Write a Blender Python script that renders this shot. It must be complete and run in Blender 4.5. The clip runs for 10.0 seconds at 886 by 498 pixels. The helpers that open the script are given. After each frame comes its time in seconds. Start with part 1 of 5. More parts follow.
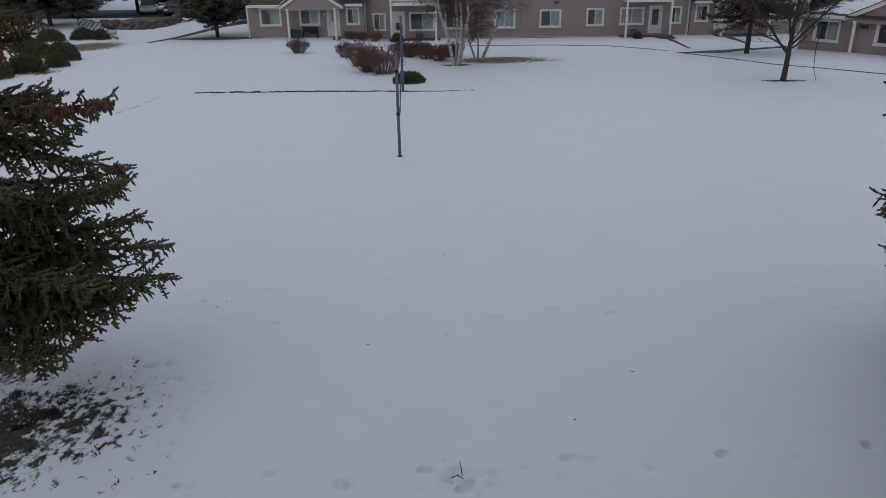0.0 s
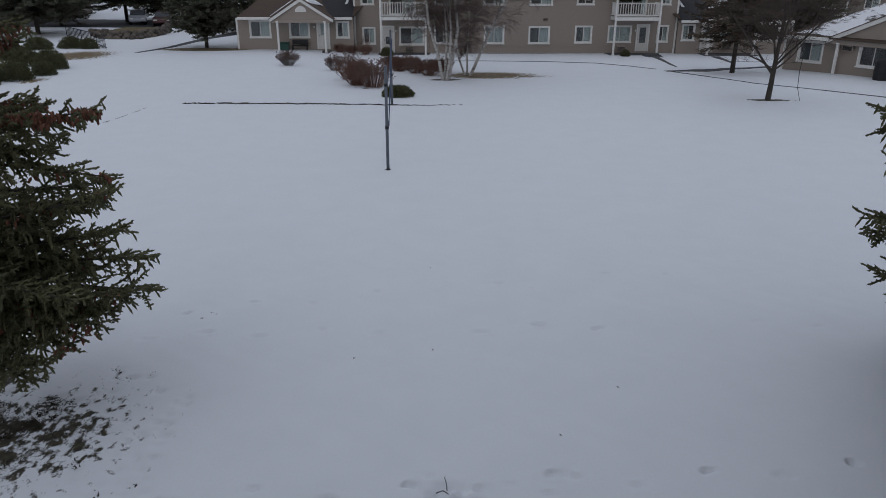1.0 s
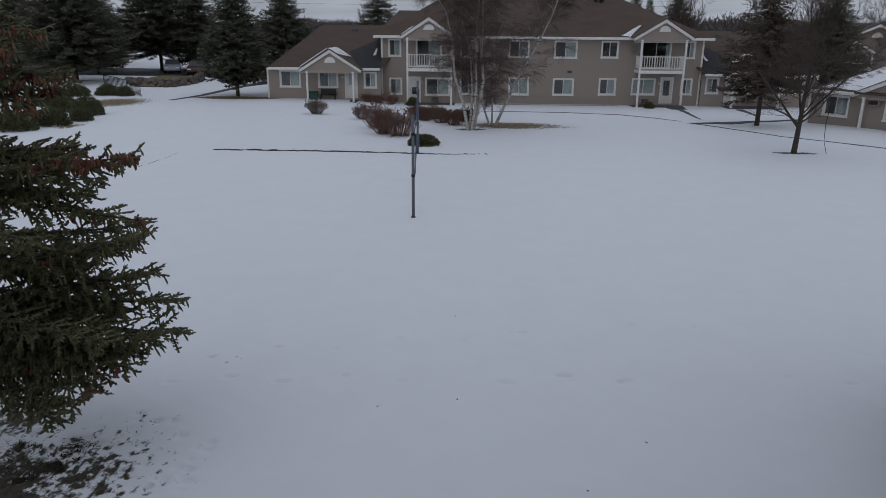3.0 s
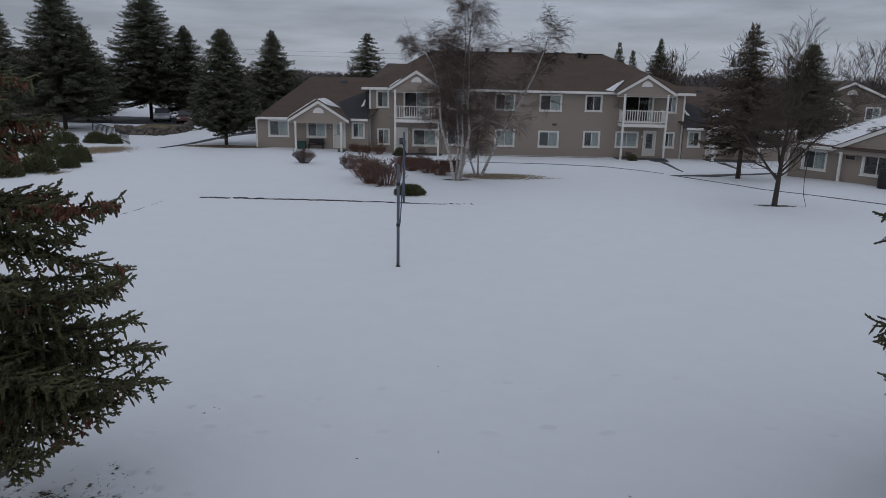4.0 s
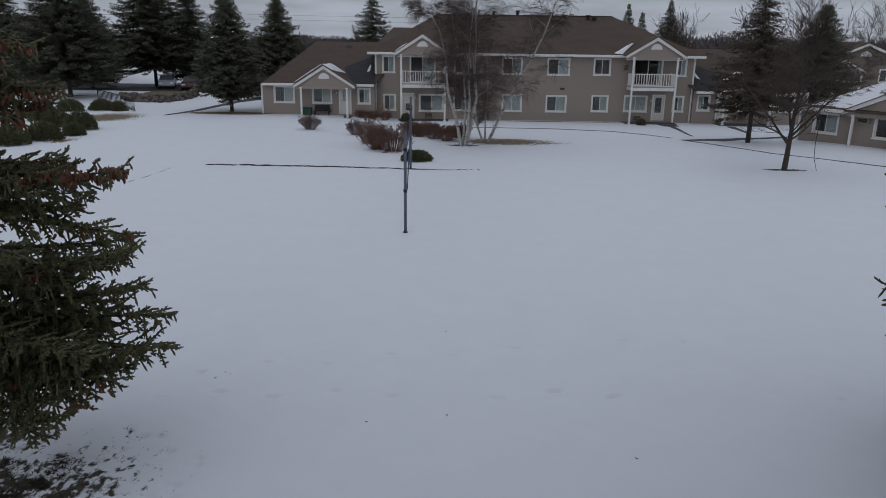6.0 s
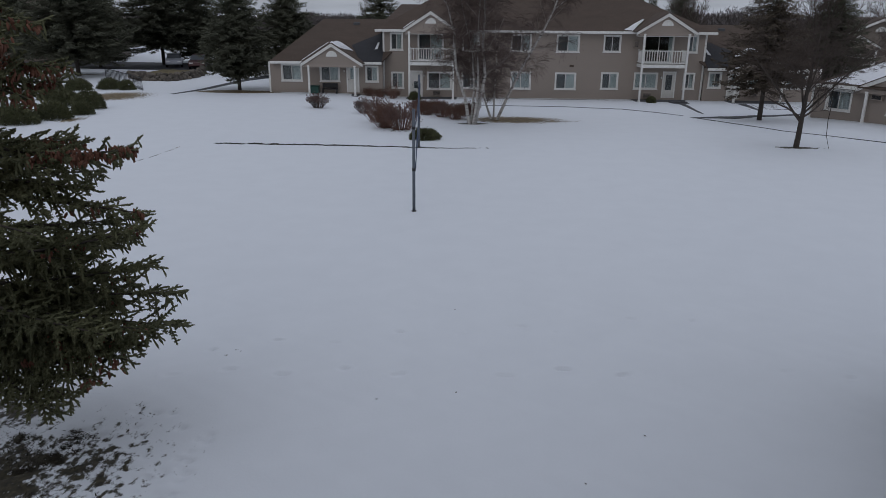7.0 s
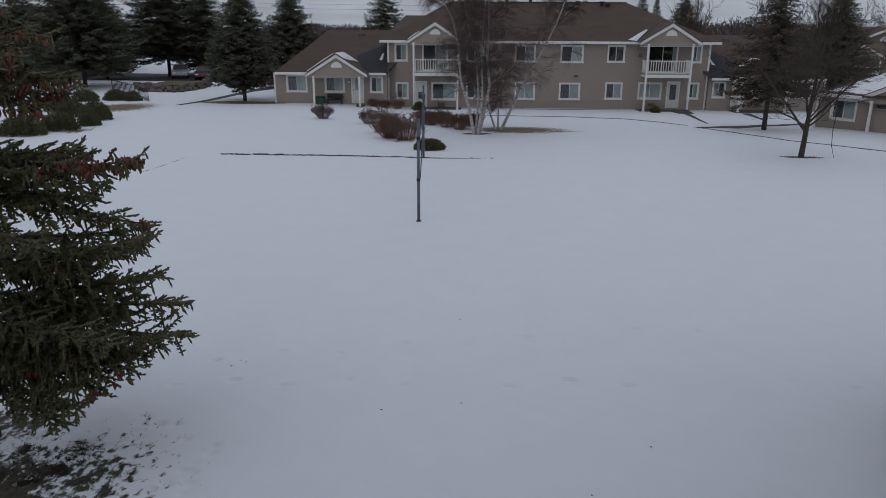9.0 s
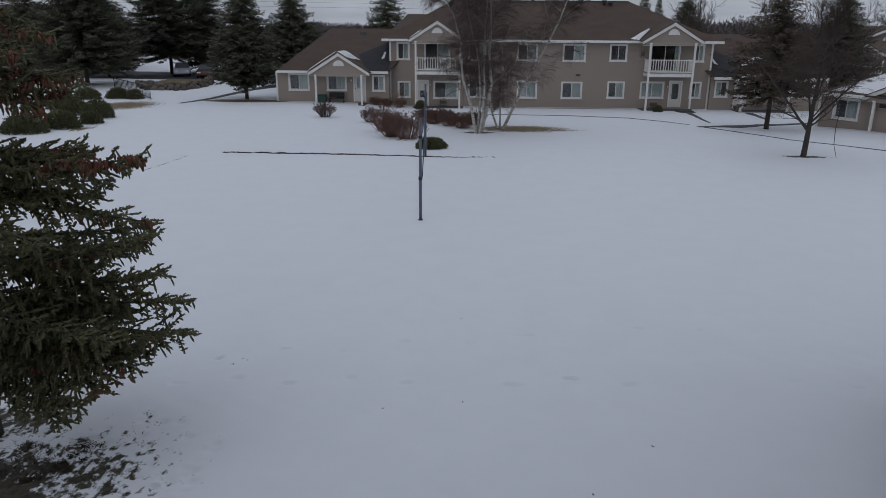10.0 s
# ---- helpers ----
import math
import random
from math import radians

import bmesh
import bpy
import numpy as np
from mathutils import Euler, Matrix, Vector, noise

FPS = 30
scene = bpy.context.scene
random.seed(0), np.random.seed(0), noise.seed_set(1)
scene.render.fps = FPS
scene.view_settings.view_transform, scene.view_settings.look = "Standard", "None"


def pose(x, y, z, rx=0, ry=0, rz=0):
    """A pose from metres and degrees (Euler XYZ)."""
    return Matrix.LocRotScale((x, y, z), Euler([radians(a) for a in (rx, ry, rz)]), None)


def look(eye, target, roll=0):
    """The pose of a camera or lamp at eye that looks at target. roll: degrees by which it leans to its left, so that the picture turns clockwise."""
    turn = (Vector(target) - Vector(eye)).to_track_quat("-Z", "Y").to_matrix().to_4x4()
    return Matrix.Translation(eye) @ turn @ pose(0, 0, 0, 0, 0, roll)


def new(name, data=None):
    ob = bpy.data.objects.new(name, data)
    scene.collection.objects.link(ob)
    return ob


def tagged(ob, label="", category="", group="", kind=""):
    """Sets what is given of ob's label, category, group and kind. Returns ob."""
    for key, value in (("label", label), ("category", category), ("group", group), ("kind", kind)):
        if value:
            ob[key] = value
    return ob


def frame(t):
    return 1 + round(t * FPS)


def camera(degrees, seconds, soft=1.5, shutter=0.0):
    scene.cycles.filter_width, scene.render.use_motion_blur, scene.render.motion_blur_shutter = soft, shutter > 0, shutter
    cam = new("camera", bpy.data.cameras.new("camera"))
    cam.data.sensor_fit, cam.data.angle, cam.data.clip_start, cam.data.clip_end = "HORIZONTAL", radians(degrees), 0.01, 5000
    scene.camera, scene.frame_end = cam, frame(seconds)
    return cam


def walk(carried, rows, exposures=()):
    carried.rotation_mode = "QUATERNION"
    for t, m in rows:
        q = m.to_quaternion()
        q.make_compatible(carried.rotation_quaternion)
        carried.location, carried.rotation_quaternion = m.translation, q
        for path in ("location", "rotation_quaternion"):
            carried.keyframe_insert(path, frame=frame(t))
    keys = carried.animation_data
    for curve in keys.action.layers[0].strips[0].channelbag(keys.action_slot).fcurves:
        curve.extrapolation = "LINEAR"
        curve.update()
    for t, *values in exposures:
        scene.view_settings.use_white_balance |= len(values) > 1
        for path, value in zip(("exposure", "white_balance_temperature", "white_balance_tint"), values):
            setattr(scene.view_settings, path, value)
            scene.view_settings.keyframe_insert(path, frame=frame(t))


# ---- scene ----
# ---- camera: held at an upper window, turning on the spot ----
cam = camera(64.0, 10.0, soft=0.75)
# seconds, sideways and upward drift in metres, tilt, heading, lean
HELD = [
    (0.0, 0.037, 0.000, -22.798, 0.759, -0.952), (0.5, 0.037, 0.006, -22.083, 0.135, 0.122),
    (1.0, 0.032, 0.003, -21.707, -0.385, 0.123), (1.5, 0.031, 0.008, -22.076, -0.446, -0.350),
    (2.0, 0.016, -0.002, -21.892, -0.615, 0.033), (2.5, -0.005, -0.020, -20.551, 0.285, 0.364),
    (3.0, -0.051, 0.016, -17.890, 1.459, 0.482), (3.2, -0.018, 0.016, -16.854, 1.068, 0.270),
    (4.3, 0.021, 0.025, -13.609, 0.329, 1.273), (4.5, 0.011, 0.010, -14.770, 0.000, 0.750),
    (5.0, 0.018, 0.003, -15.275, 0.175, 0.877), (5.5, 0.016, 0.005, -15.786, 0.278, 1.454),
    (5.7, 0.014, 0.004, -16.067, 0.513, 1.200), (6.8, -0.001, -0.005, -18.117, 1.604, 0.378),
    (7.0, -0.003, -0.007, -18.319, 1.639, 0.520), (7.5, -0.008, -0.011, -18.509, 1.787, 0.780),
    (8.0, -0.015, -0.015, -18.420, 2.088, 1.405), (8.5, -0.014, -0.008, -18.408, 2.063, 1.049),
    (9.0, -0.011, 0.000, -17.528, 2.025, 0.336), (9.5, -0.012, -0.010, -17.706, 2.244, 0.210),
    (10.0, -0.016, 0.000, -17.628, 2.156, 0.435)]
walk(cam, [(t, pose(dx, 0, 5.6 + dz, 90 + tilt, 0, heading) @ pose(0, 0, 0, 0, 0, lean))
           for t, dx, dz, tilt, heading, lean in HELD],
     exposures=[(0.0, -0.23), (10.0, -0.23)])

# ---- overcast winter sky and a weak, wide sun behind the cloud ----
world = bpy.data.worlds.new("overcast_sky")
scene.world = world
world.use_nodes = True
wt = world.node_tree
wt.nodes.clear()


def wnode(kind, **kw):
    n = wt.nodes.new(kind)
    for k, v in kw.items():
        n.inputs[k].default_value = v
    return n


w_out = wt.nodes.new("ShaderNodeOutputWorld")
w_bg = wnode("ShaderNodeBackground", Strength=1.0)
w_sky = wt.nodes.new("ShaderNodeTexSky")
w_sky.sky_type, w_sky.sun_disc = "NISHITA", False
w_sky.sun_elevation, w_sky.sun_rotation = radians(28), radians(200)
w_dim = wt.nodes.new("ShaderNodeVectorMath")
w_dim.operation = "SCALE"
w_dim.inputs["Scale"].default_value = 0.06
w_tc = wt.nodes.new("ShaderNodeTexCoord")
w_sep = wt.nodes.new("ShaderNodeSeparateXYZ")
w_ramp = wt.nodes.new("ShaderNodeValToRGB")      # cloud deck: brighter towards the zenith
SKY_STOPS = [(0.0, (0.40, 0.435, 0.51)), (0.06, (0.36, 0.40, 0.475)), (0.2, (0.36, 0.398, 0.475)), (0.5, (0.49, 0.525, 0.612)), (1.0, (0.66, 0.70, 0.81))]
el = w_ramp.color_ramp.elements
el[0].position, el[0].color = SKY_STOPS[0][0], (*SKY_STOPS[0][1], 1)
el[1].position, el[1].color = SKY_STOPS[-1][0], (*SKY_STOPS[-1][1], 1)
for pos, col in SKY_STOPS[1:-1]:
    e = el.new(pos)
    e.color = (*col, 1)
w_map = wt.nodes.new("ShaderNodeMapping")
w_map.inputs["Scale"].default_value = (1.6, 1.6, 11.0)
w_noise = wnode("ShaderNodeTexNoise", Scale=2.6, Detail=7.0, Roughness=0.55)
w_cl = wt.nodes.new("ShaderNodeMapRange")
w_cl.inputs["From Min"].default_value, w_cl.inputs["From Max"].default_value = 0.35, 0.7
w_cl.inputs["To Min"].default_value, w_cl.inputs["To Max"].default_value = 0.82, 1.28
w_mul = wt.nodes.new("ShaderNodeVectorMath")
w_mul.operation = "SCALE"
w_mix = wt.nodes.new("ShaderNodeMix")
w_mix.data_type = "RGBA"
w_mix.inputs["Factor"].default_value = 0.92
wl = wt.links.new
wl(w_sky.outputs["Color"], w_dim.inputs[0])
wl(w_tc.outputs["Generated"], w_sep.inputs[0])
wl(w_sep.outputs["Z"], w_ramp.inputs["Fac"])
wl(w_tc.outputs["Generated"], w_map.inputs["Vector"])
wl(w_map.outputs["Vector"], w_noise.inputs["Vector"])
wl(w_noise.outputs[0], w_cl.inputs["Value"])
wl(w_ramp.outputs["Color"], w_mul.inputs[0])
wl(w_cl.outputs["Result"], w_mul.inputs["Scale"])
wl(w_dim.outputs["Vector"], w_mix.inputs[6])
wl(w_mul.outputs["Vector"], w_mix.inputs[7])
wl(w_mix.outputs[2], w_bg.inputs["Color"])
wl(w_bg.outputs["Background"], w_out.inputs["Surface"])

sun = new("sun", bpy.data.lights.new("sun", "SUN"))
sun.data.energy, sun.data.angle, sun.data.color = 0.25, radians(40), (1.0, 0.97, 0.93)
sun.matrix_world = look((-10, -30, 22), (0, 20, 0))


# ---- materials ----
def material(name, rough=0.8, metal=0.0):
    m = bpy.data.materials.new(name)
    m.use_nodes = True
    b = m.node_tree.nodes["Principled BSDF"]
    b.inputs["Roughness"].default_value = rough
    b.inputs["Metallic"].default_value = metal
    b.inputs["Specular IOR Level"].default_value = 0.3
    return m, m.node_tree, b


def noise_tex(nt, scale, detail=4.0, coords="Object", stretch=None, rough=0.55):
    tc = nt.nodes.new("ShaderNodeTexCoord")
    n = nt.nodes.new("ShaderNodeTexNoise")
    n.inputs["Scale"].default_value, n.inputs["Detail"].default_value, n.inputs["Roughness"].default_value = scale, detail, rough
    if stretch:
        mp = nt.nodes.new("ShaderNodeMapping")
        mp.inputs["Scale"].default_value = stretch
        nt.links.new(tc.outputs[coords], mp.inputs["Vector"])
        nt.links.new(mp.outputs["Vector"], n.inputs["Vector"])
    else:
        nt.links.new(tc.outputs[coords], n.inputs["Vector"])
    return n.outputs[0]


def ramp(nt, value, stops):
    r = nt.nodes.new("ShaderNodeValToRGB")
    e = r.color_ramp.elements
    e[0].position, e[0].color = stops[0][0], (*stops[0][1], 1)
    e[1].position, e[1].color = stops[-1][0], (*stops[-1][1], 1)
    for p, c in stops[1:-1]:
        x = e.new(p)
        x.color = (*c, 1)
    nt.links.new(value, r.inputs["Fac"])
    return r.outputs["Color"]


def mix(nt, fac, a, b, blend="MIX"):
    m = nt.nodes.new("ShaderNodeMix")
    m.data_type, m.blend_type = "RGBA", blend
    for sock, v in ((0, fac), (6, a), (7, b)):
        if isinstance(v, (int, float)):
            m.inputs[sock].default_value = v
        elif isinstance(v, tuple):
            m.inputs[sock].default_value = (*v, 1)
        else:
            nt.links.new(v, m.inputs[sock])
    return m.outputs[2]


def bump(nt, b, height, strength, distance):
    n = nt.nodes.new("ShaderNodeBump")
    n.inputs["Strength"].default_value, n.inputs["Distance"].default_value = strength, distance
    nt.links.new(height, n.inputs["Height"])
    nt.links.new(n.outputs["Normal"], b.inputs["Normal"])


def two_scale(name, dark, light, big, small, rough=0.8, bump_strength=0.3, bump_distance=0.01, metal=0.0, stretch=None, island=0.0):
    """A surface that varies at two scales, with fine relief."""
    m, nt, b = material(name, rough, metal)
    nb = noise_tex(nt, big, 3, stretch=stretch)
    ns = noise_tex(nt, small, 5, stretch=stretch)
    c1 = ramp(nt, nb, [(0.3, dark), (0.7, light)])
    c2 = ramp(nt, ns, [(0.25, tuple(0.78 * v for v in dark)), (0.75, tuple(min(0.95, 1.15 * v) for v in light))])
    col = mix(nt, 0.5, c1, c2)
    if island:
        g = nt.nodes.new("ShaderNodeNewGeometry")
        v = ramp(nt, g.outputs["Random Per Island"], [(0.0, (1 - island,) * 3), (1.0, (1.0,) * 3)])
        col = mix(nt, 1.0, col, v, "MULTIPLY")
    nt.links.new(col, b.inputs["Base Color"])
    bump(nt, b, ns, bump_strength, bump_distance)
    return m


def sided(m, amount=0.3):
    """Thin leaves let some light through."""
    b = m.node_tree.nodes["Principled BSDF"]
    b.inputs["Specular IOR Level"].default_value = amount
    return m


# snow with grass and leaf litter showing where it has melted
def snow_ground():
    m, nt, b = material("snow_on_lawn", 0.65)
    tc = nt.nodes.new("ShaderNodeTexCoord")
    fine = noise_tex(nt, 1.1, 6)
    grain = noise_tex(nt, 22.0, 5)
    snow = ramp(nt, fine, [(0.3, (0.752, 0.778, 0.808)), (0.7, (0.777, 0.803, 0.833))])
    ragged = noise_tex(nt, 5.5, 8, rough=0.66, stretch=(1.15, 0.85, 1.0))
    turf = ramp(nt, noise_tex(nt, 3.2, 9, rough=0.7), [(0.32, (0.05, 0.04, 0.024)), (0.5, (0.16, 0.115, 0.058)), (0.68, (0.27, 0.21, 0.11))])
    needles = ramp(nt, noise_tex(nt, 12.0, 6), [(0.3, (0.020, 0.018, 0.012)), (0.55, (0.055, 0.046, 0.028)), (0.75, (0.095, 0.085, 0.048))])
    col = snow
    # melted spots: place, reach along x and y, how bare, litter or straw
    spots = [((-6.0, 7.2), (2.6, 2.6), 0.72, needles), ((-6.4, 6.4), (1.5, 1.3), 0.8, needles), ((-6.6, 8.9), (2.2, 2.0), 0.60, needles), ((-4.9, 7.6), (2.8, 2.8), 0.57, needles), ((8.9, 9.0), (2.6, 2.2), 0.55, needles),
             ((2.9, 42.2), (5.0, 3.2), 0.86, turf), ((0.4, 40.0), (1.5, 0.9), 0.85, needles), ((5.2, 41.6), (3.4, 1.2), 0.62, turf),
             ((15.1, 32.5), (1.7, 0.45), 0.9, needles), ((18.0, 44.2), (0.7, 0.3), 0.66, turf), ((-18.0, 56.8), (4.6, 1.5), 1.25, turf),
             ((-25.8, 52.0), (4.4, 6.4), 0.82, turf), ((-21.6, 38.6), (1.3, 2.4), 0.7, turf), ((-1.47, 20.5), (0.28, 0.2), 0.6, needles),
             ((-1.9, 33.4), (1.2, 0.7), 0.62, needles), ((-3.6, 36.4), (1.7, 0.8), 0.62, needles), ((-38.0, 71.0), (5.0, 2.4), 0.62, turf),
             ((6.0, 57.4), (26.0, 0.75), 0.66, needles), ((-12.5, 30.2), (0.5, 0.9), 0.52, turf), ((-4.0, 10.9), (1.6, 1.0), 0.4, needles)]
    for (cx, cy), (rx, ry), bare, what in spots:
        mp = nt.nodes.new("ShaderNodeMapping")
        mp.vector_type = "POINT"
        mp.inputs["Location"].default_value = (-cx / rx, -cy / ry, 0)
        mp.inputs["Scale"].default_value = (1 / rx, 1 / ry, 0)
        nt.links.new(tc.outputs["Object"], mp.inputs["Vector"])
        ln = nt.nodes.new("ShaderNodeVectorMath")
        ln.operation = "LENGTH"
        nt.links.new(mp.outputs["Vector"], ln.inputs[0])
        fall = nt.nodes.new("ShaderNodeMapRange")
        for k, v in (("From Min", 0.0), ("From Max", 1.25), ("To Min", bare), ("To Max", 0.02)):
            fall.inputs[k].default_value = v
        nt.links.new(ln.outputs["Value"], fall.inputs["Value"])
        cut = nt.nodes.new("ShaderNodeMath")
        cut.operation = "SUBTRACT"
        nt.links.new(fall.outputs["Result"], cut.inputs[0])
        nt.links.new(ragged, cut.inputs[1])
        edge = nt.nodes.new("ShaderNodeMapRange")
        for k, v in (("From Min", -0.03), ("From Max", 0.05), ("To Min", 0.0), ("To Max", 1.0)):
            edge.inputs[k].default_value = v
        nt.links.new(cut.outputs["Value"], edge.inputs["Value"])
        col = mix(nt, edge.outputs["Result"], col, what)
    nt.links.new(col, b.inputs["Base Color"])
    bump(nt, b, grain, 0.25, 0.008)
    b.inputs["Subsurface Weight"].default_value = 0.0
    return m


M_GROUND = snow_ground()
M_SNOW = two_scale("roof_snow", (0.72, 0.735, 0.77), (0.82, 0.83, 0.85), 1.5, 14, 0.6, 0.4, 0.03)


def patchy_snow():
    """Thin snow on shingles, melted through in streaks."""
    m, nt, b = material("patchy_roof_snow", 0.7)
    n1 = noise_tex(nt, 1.1, 7, rough=0.62)
    n2 = noise_tex(nt, 9, 5)
    snow = ramp(nt, n2, [(0.3, (0.70, 0.715, 0.75)), (0.7, (0.80, 0.81, 0.83))])
    shingle = ramp(nt, n2, [(0.3, (0.055, 0.048, 0.042)), (0.7, (0.10, 0.088, 0.078))])
    k = ramp(nt, n1, [(0.40, (0, 0, 0)), (0.47, (1, 1, 1))])
    nt.links.new(mix(nt, k, shingle, snow), b.inputs["Base Color"])
    bump(nt, b, n1, 0.5, 0.04)
    return m


M_ROOFSNOW = patchy_snow()
M_SIDING = two_scale("taupe_vinyl_siding", (0.283, 0.238, 0.205), (0.303, 0.255, 0.220), 0.3, 60, 0.55, 0.05, 0.002, stretch=(0.5, 0.5, 1.5))
# darker copy of the taupe siding: the far houses' shade is in its colour
M_SHADESIDING = two_scale("shade_darkened_siding", (0.185, 0.155, 0.132), (0.215, 0.182, 0.156), 0.3, 60, 0.6, 0.05, 0.002, stretch=(0.5, 0.5, 1.5))
M_WHITE = two_scale("white_painted_trim", (0.66, 0.65, 0.62), (0.76, 0.75, 0.72), 0.8, 9, 0.5, 0.1, 0.003)
M_DOOR = two_scale("cream_painted_door", (0.60, 0.585, 0.55), (0.68, 0.665, 0.63), 0.8, 9, 0.45, 0.08, 0.003)
M_ROOF = two_scale("brown_asphalt_shingles", (0.072, 0.053, 0.042), (0.105, 0.078, 0.061), 0.5, 7, 0.9, 0.7, 0.02, stretch=(1.0, 2.2, 2.2))
M_ROOFDARK = two_scale("wet_dark_shingles", (0.022, 0.022, 0.026), (0.034, 0.034, 0.038), 0.6, 7, 0.75, 0.7, 0.02, stretch=(1.0, 2.2, 2.2))
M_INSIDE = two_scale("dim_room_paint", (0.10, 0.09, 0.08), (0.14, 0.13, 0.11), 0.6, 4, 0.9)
M_BLIND = two_scale("pale_vertical_blind", (0.36, 0.41, 0.42), (0.47, 0.52, 0.53), 1.0, 8, 0.7, stretch=(6, 6, 0.4))
M_SCREEN = two_scale("grey_insect_screen", (0.062, 0.067, 0.075), (0.080, 0.086, 0.095), 2.0, 30, 0.8)
M_METAL = two_scale("galvanised_pole_metal", (0.10, 0.115, 0.14), (0.16, 0.175, 0.20), 3, 30, 0.5, 0.15, 0.003, metal=0.35)
M_NET = two_scale("dark_blue_net_strap", (0.03, 0.045, 0.08), (0.06, 0.08, 0.13), 6, 40, 0.8)
M_BARK = two_scale("dark_bark", (0.034, 0.029, 0.025), (0.080, 0.067, 0.057), 3, 18, 0.95, 0.8, 0.02, stretch=(1, 1, 0.25))
M_LIMB = two_scale("grey_brown_limbs", (0.055, 0.045, 0.04), (0.115, 0.093, 0.08), 3, 18, 0.95, 0.6, 0.01)
M_TWIG = two_scale("brown_twigs", (0.060, 0.046, 0.039), (0.105, 0.080, 0.067), 2, 9, 0.9, island=0.35)
M_BIRCHTWIG = two_scale("reddish_birch_twigs", (0.080, 0.056, 0.050), (0.135, 0.098, 0.085), 2, 9, 0.9, island=0.35)
M_NEEDLE = sided(two_scale("spruce_needles", (0.108, 0.113, 0.088), (0.155, 0.156, 0.112), 0.6, 4, 0.9, island=0.25), 0.03)
M_LARCH = sided(two_scale("brownish_sparse_needles", (0.10, 0.084, 0.068), (0.16, 0.132, 0.10), 0.9, 6, 0.9, island=0.35), 0.05)
M_NEARNEEDLE = sided(two_scale("near_spruce_needles", (0.10, 0.106, 0.066), (0.19, 0.188, 0.10), 0.8, 5, 0.8, island=0.4), 0.10)
M_CONE = two_scale("brown_spruce_cones", (0.155, 0.066, 0.045), (0.27, 0.128, 0.083), 3, 20, 0.85, island=0.5)
M_YEW = sided(two_scale("dark_evergreen_bush", (0.082, 0.088, 0.046), (0.165, 0.17, 0.085), 1.2, 8, 0.8, island=0.5))
M_RED = two_scale("dead_russet_shrub", (0.165, 0.088, 0.066), (0.29, 0.175, 0.135), 1.5, 8, 0.9, island=0.5)
M_PALE = two_scale("dried_flower_heads", (0.175, 0.112, 0.10), (0.295, 0.205, 0.185), 2, 10, 0.9, island=0.5)
M_ASPHALT = two_scale("wet_asphalt", (0.028, 0.030, 0.034), (0.05, 0.052, 0.056), 0.6, 12, 0.6, 0.4, 0.01)
M_CONCRETE = two_scale("damp_concrete_path", (0.06, 0.062, 0.066), (0.11, 0.112, 0.118), 0.8, 12, 0.75, 0.3, 0.01)
M_IRON = two_scale("black_iron", (0.010, 0.010, 0.011), (0.022, 0.022, 0.024), 4, 30, 0.5, metal=0.4)
M_ROCK = two_scale("tan_fieldstone", (0.10, 0.088, 0.075), (0.24, 0.21, 0.18), 1.0, 7, 0.9, 0.8, 0.04, island=0.5)
_t = M_ROCK.node_tree
_info = _t.nodes.new("ShaderNodeObjectInfo")
_base = _t.nodes["Principled BSDF"].inputs["Base Color"]
_t.links.new(mix(_t, 1.0, _base.links[0].from_socket, ramp(_t, _info.outputs["Random"], [(0.0, (0.45, 0.45, 0.45)), (1.0, (1.0, 0.98, 0.95))]), "MULTIPLY"), _base)
M_TURF = two_scale("dead_straw_turf", (0.08, 0.065, 0.036), (0.19, 0.155, 0.085), 1.2, 14, 0.95, 0.8, 0.03)
# distance haze over the far woods is mixed into this pale grey-brown
M_FAR = two_scale("hazy_far_woods", (0.095, 0.083, 0.08), (0.125, 0.11, 0.106), 0.05, 0.5, 1.0, island=0.2)
M_TEAL = two_scale("green_plastic", (0.02, 0.06, 0.05), (0.03, 0.08, 0.065), 2, 14, 0.5)
M_BLACK = two_scale("black_plastic", (0.012, 0.012, 0.013), (0.025, 0.025, 0.027), 3, 20, 0.5)
M_RUBBER = two_scale("tyre_rubber", (0.012, 0.012, 0.012), (0.022, 0.022, 0.022), 4, 30, 0.85)
M_CAR1 = two_scale("silver_blue_car_paint", (0.30, 0.315, 0.35), (0.38, 0.395, 0.43), 1, 20, 0.3, 0.02, 0.001, metal=0.2)
M_CAR2 = two_scale("dark_red_car_paint", (0.06, 0.03, 0.03), (0.09, 0.045, 0.045), 1, 20, 0.3, 0.02, 0.001, metal=0.3)


def glass_material():
    m, nt, b = material("window_glass", 0.03)
    b.inputs["Base Color"].default_value = (0.85, 0.9, 0.9, 1)
    b.inputs["Transmission Weight"].default_value = 1.0
    b.inputs["IOR"].default_value = 1.45
    return m


M_GLASS = glass_material()


def birch_bark():
    m, nt, b = material("white_birch_bark", 0.8)
    flecks = noise_tex(nt, 7.0, 4, stretch=(0.6, 0.6, 3.0))
    col = ramp(nt, flecks, [(0.36, (0.03, 0.027, 0.025)), (0.43, (0.36, 0.34, 0.32)), (0.7, (0.55, 0.53, 0.50))])
    nt.links.new(col, b.inputs["Base Color"])
    bump(nt, b, flecks, 0.4, 0.01)
    return m


M_BIRCH = birch_bark()
M_BIRCHLIMB = two_scale("grey_birch_limbs", (0.15, 0.125, 0.11), (0.30, 0.27, 0.245), 3, 16, 0.85)


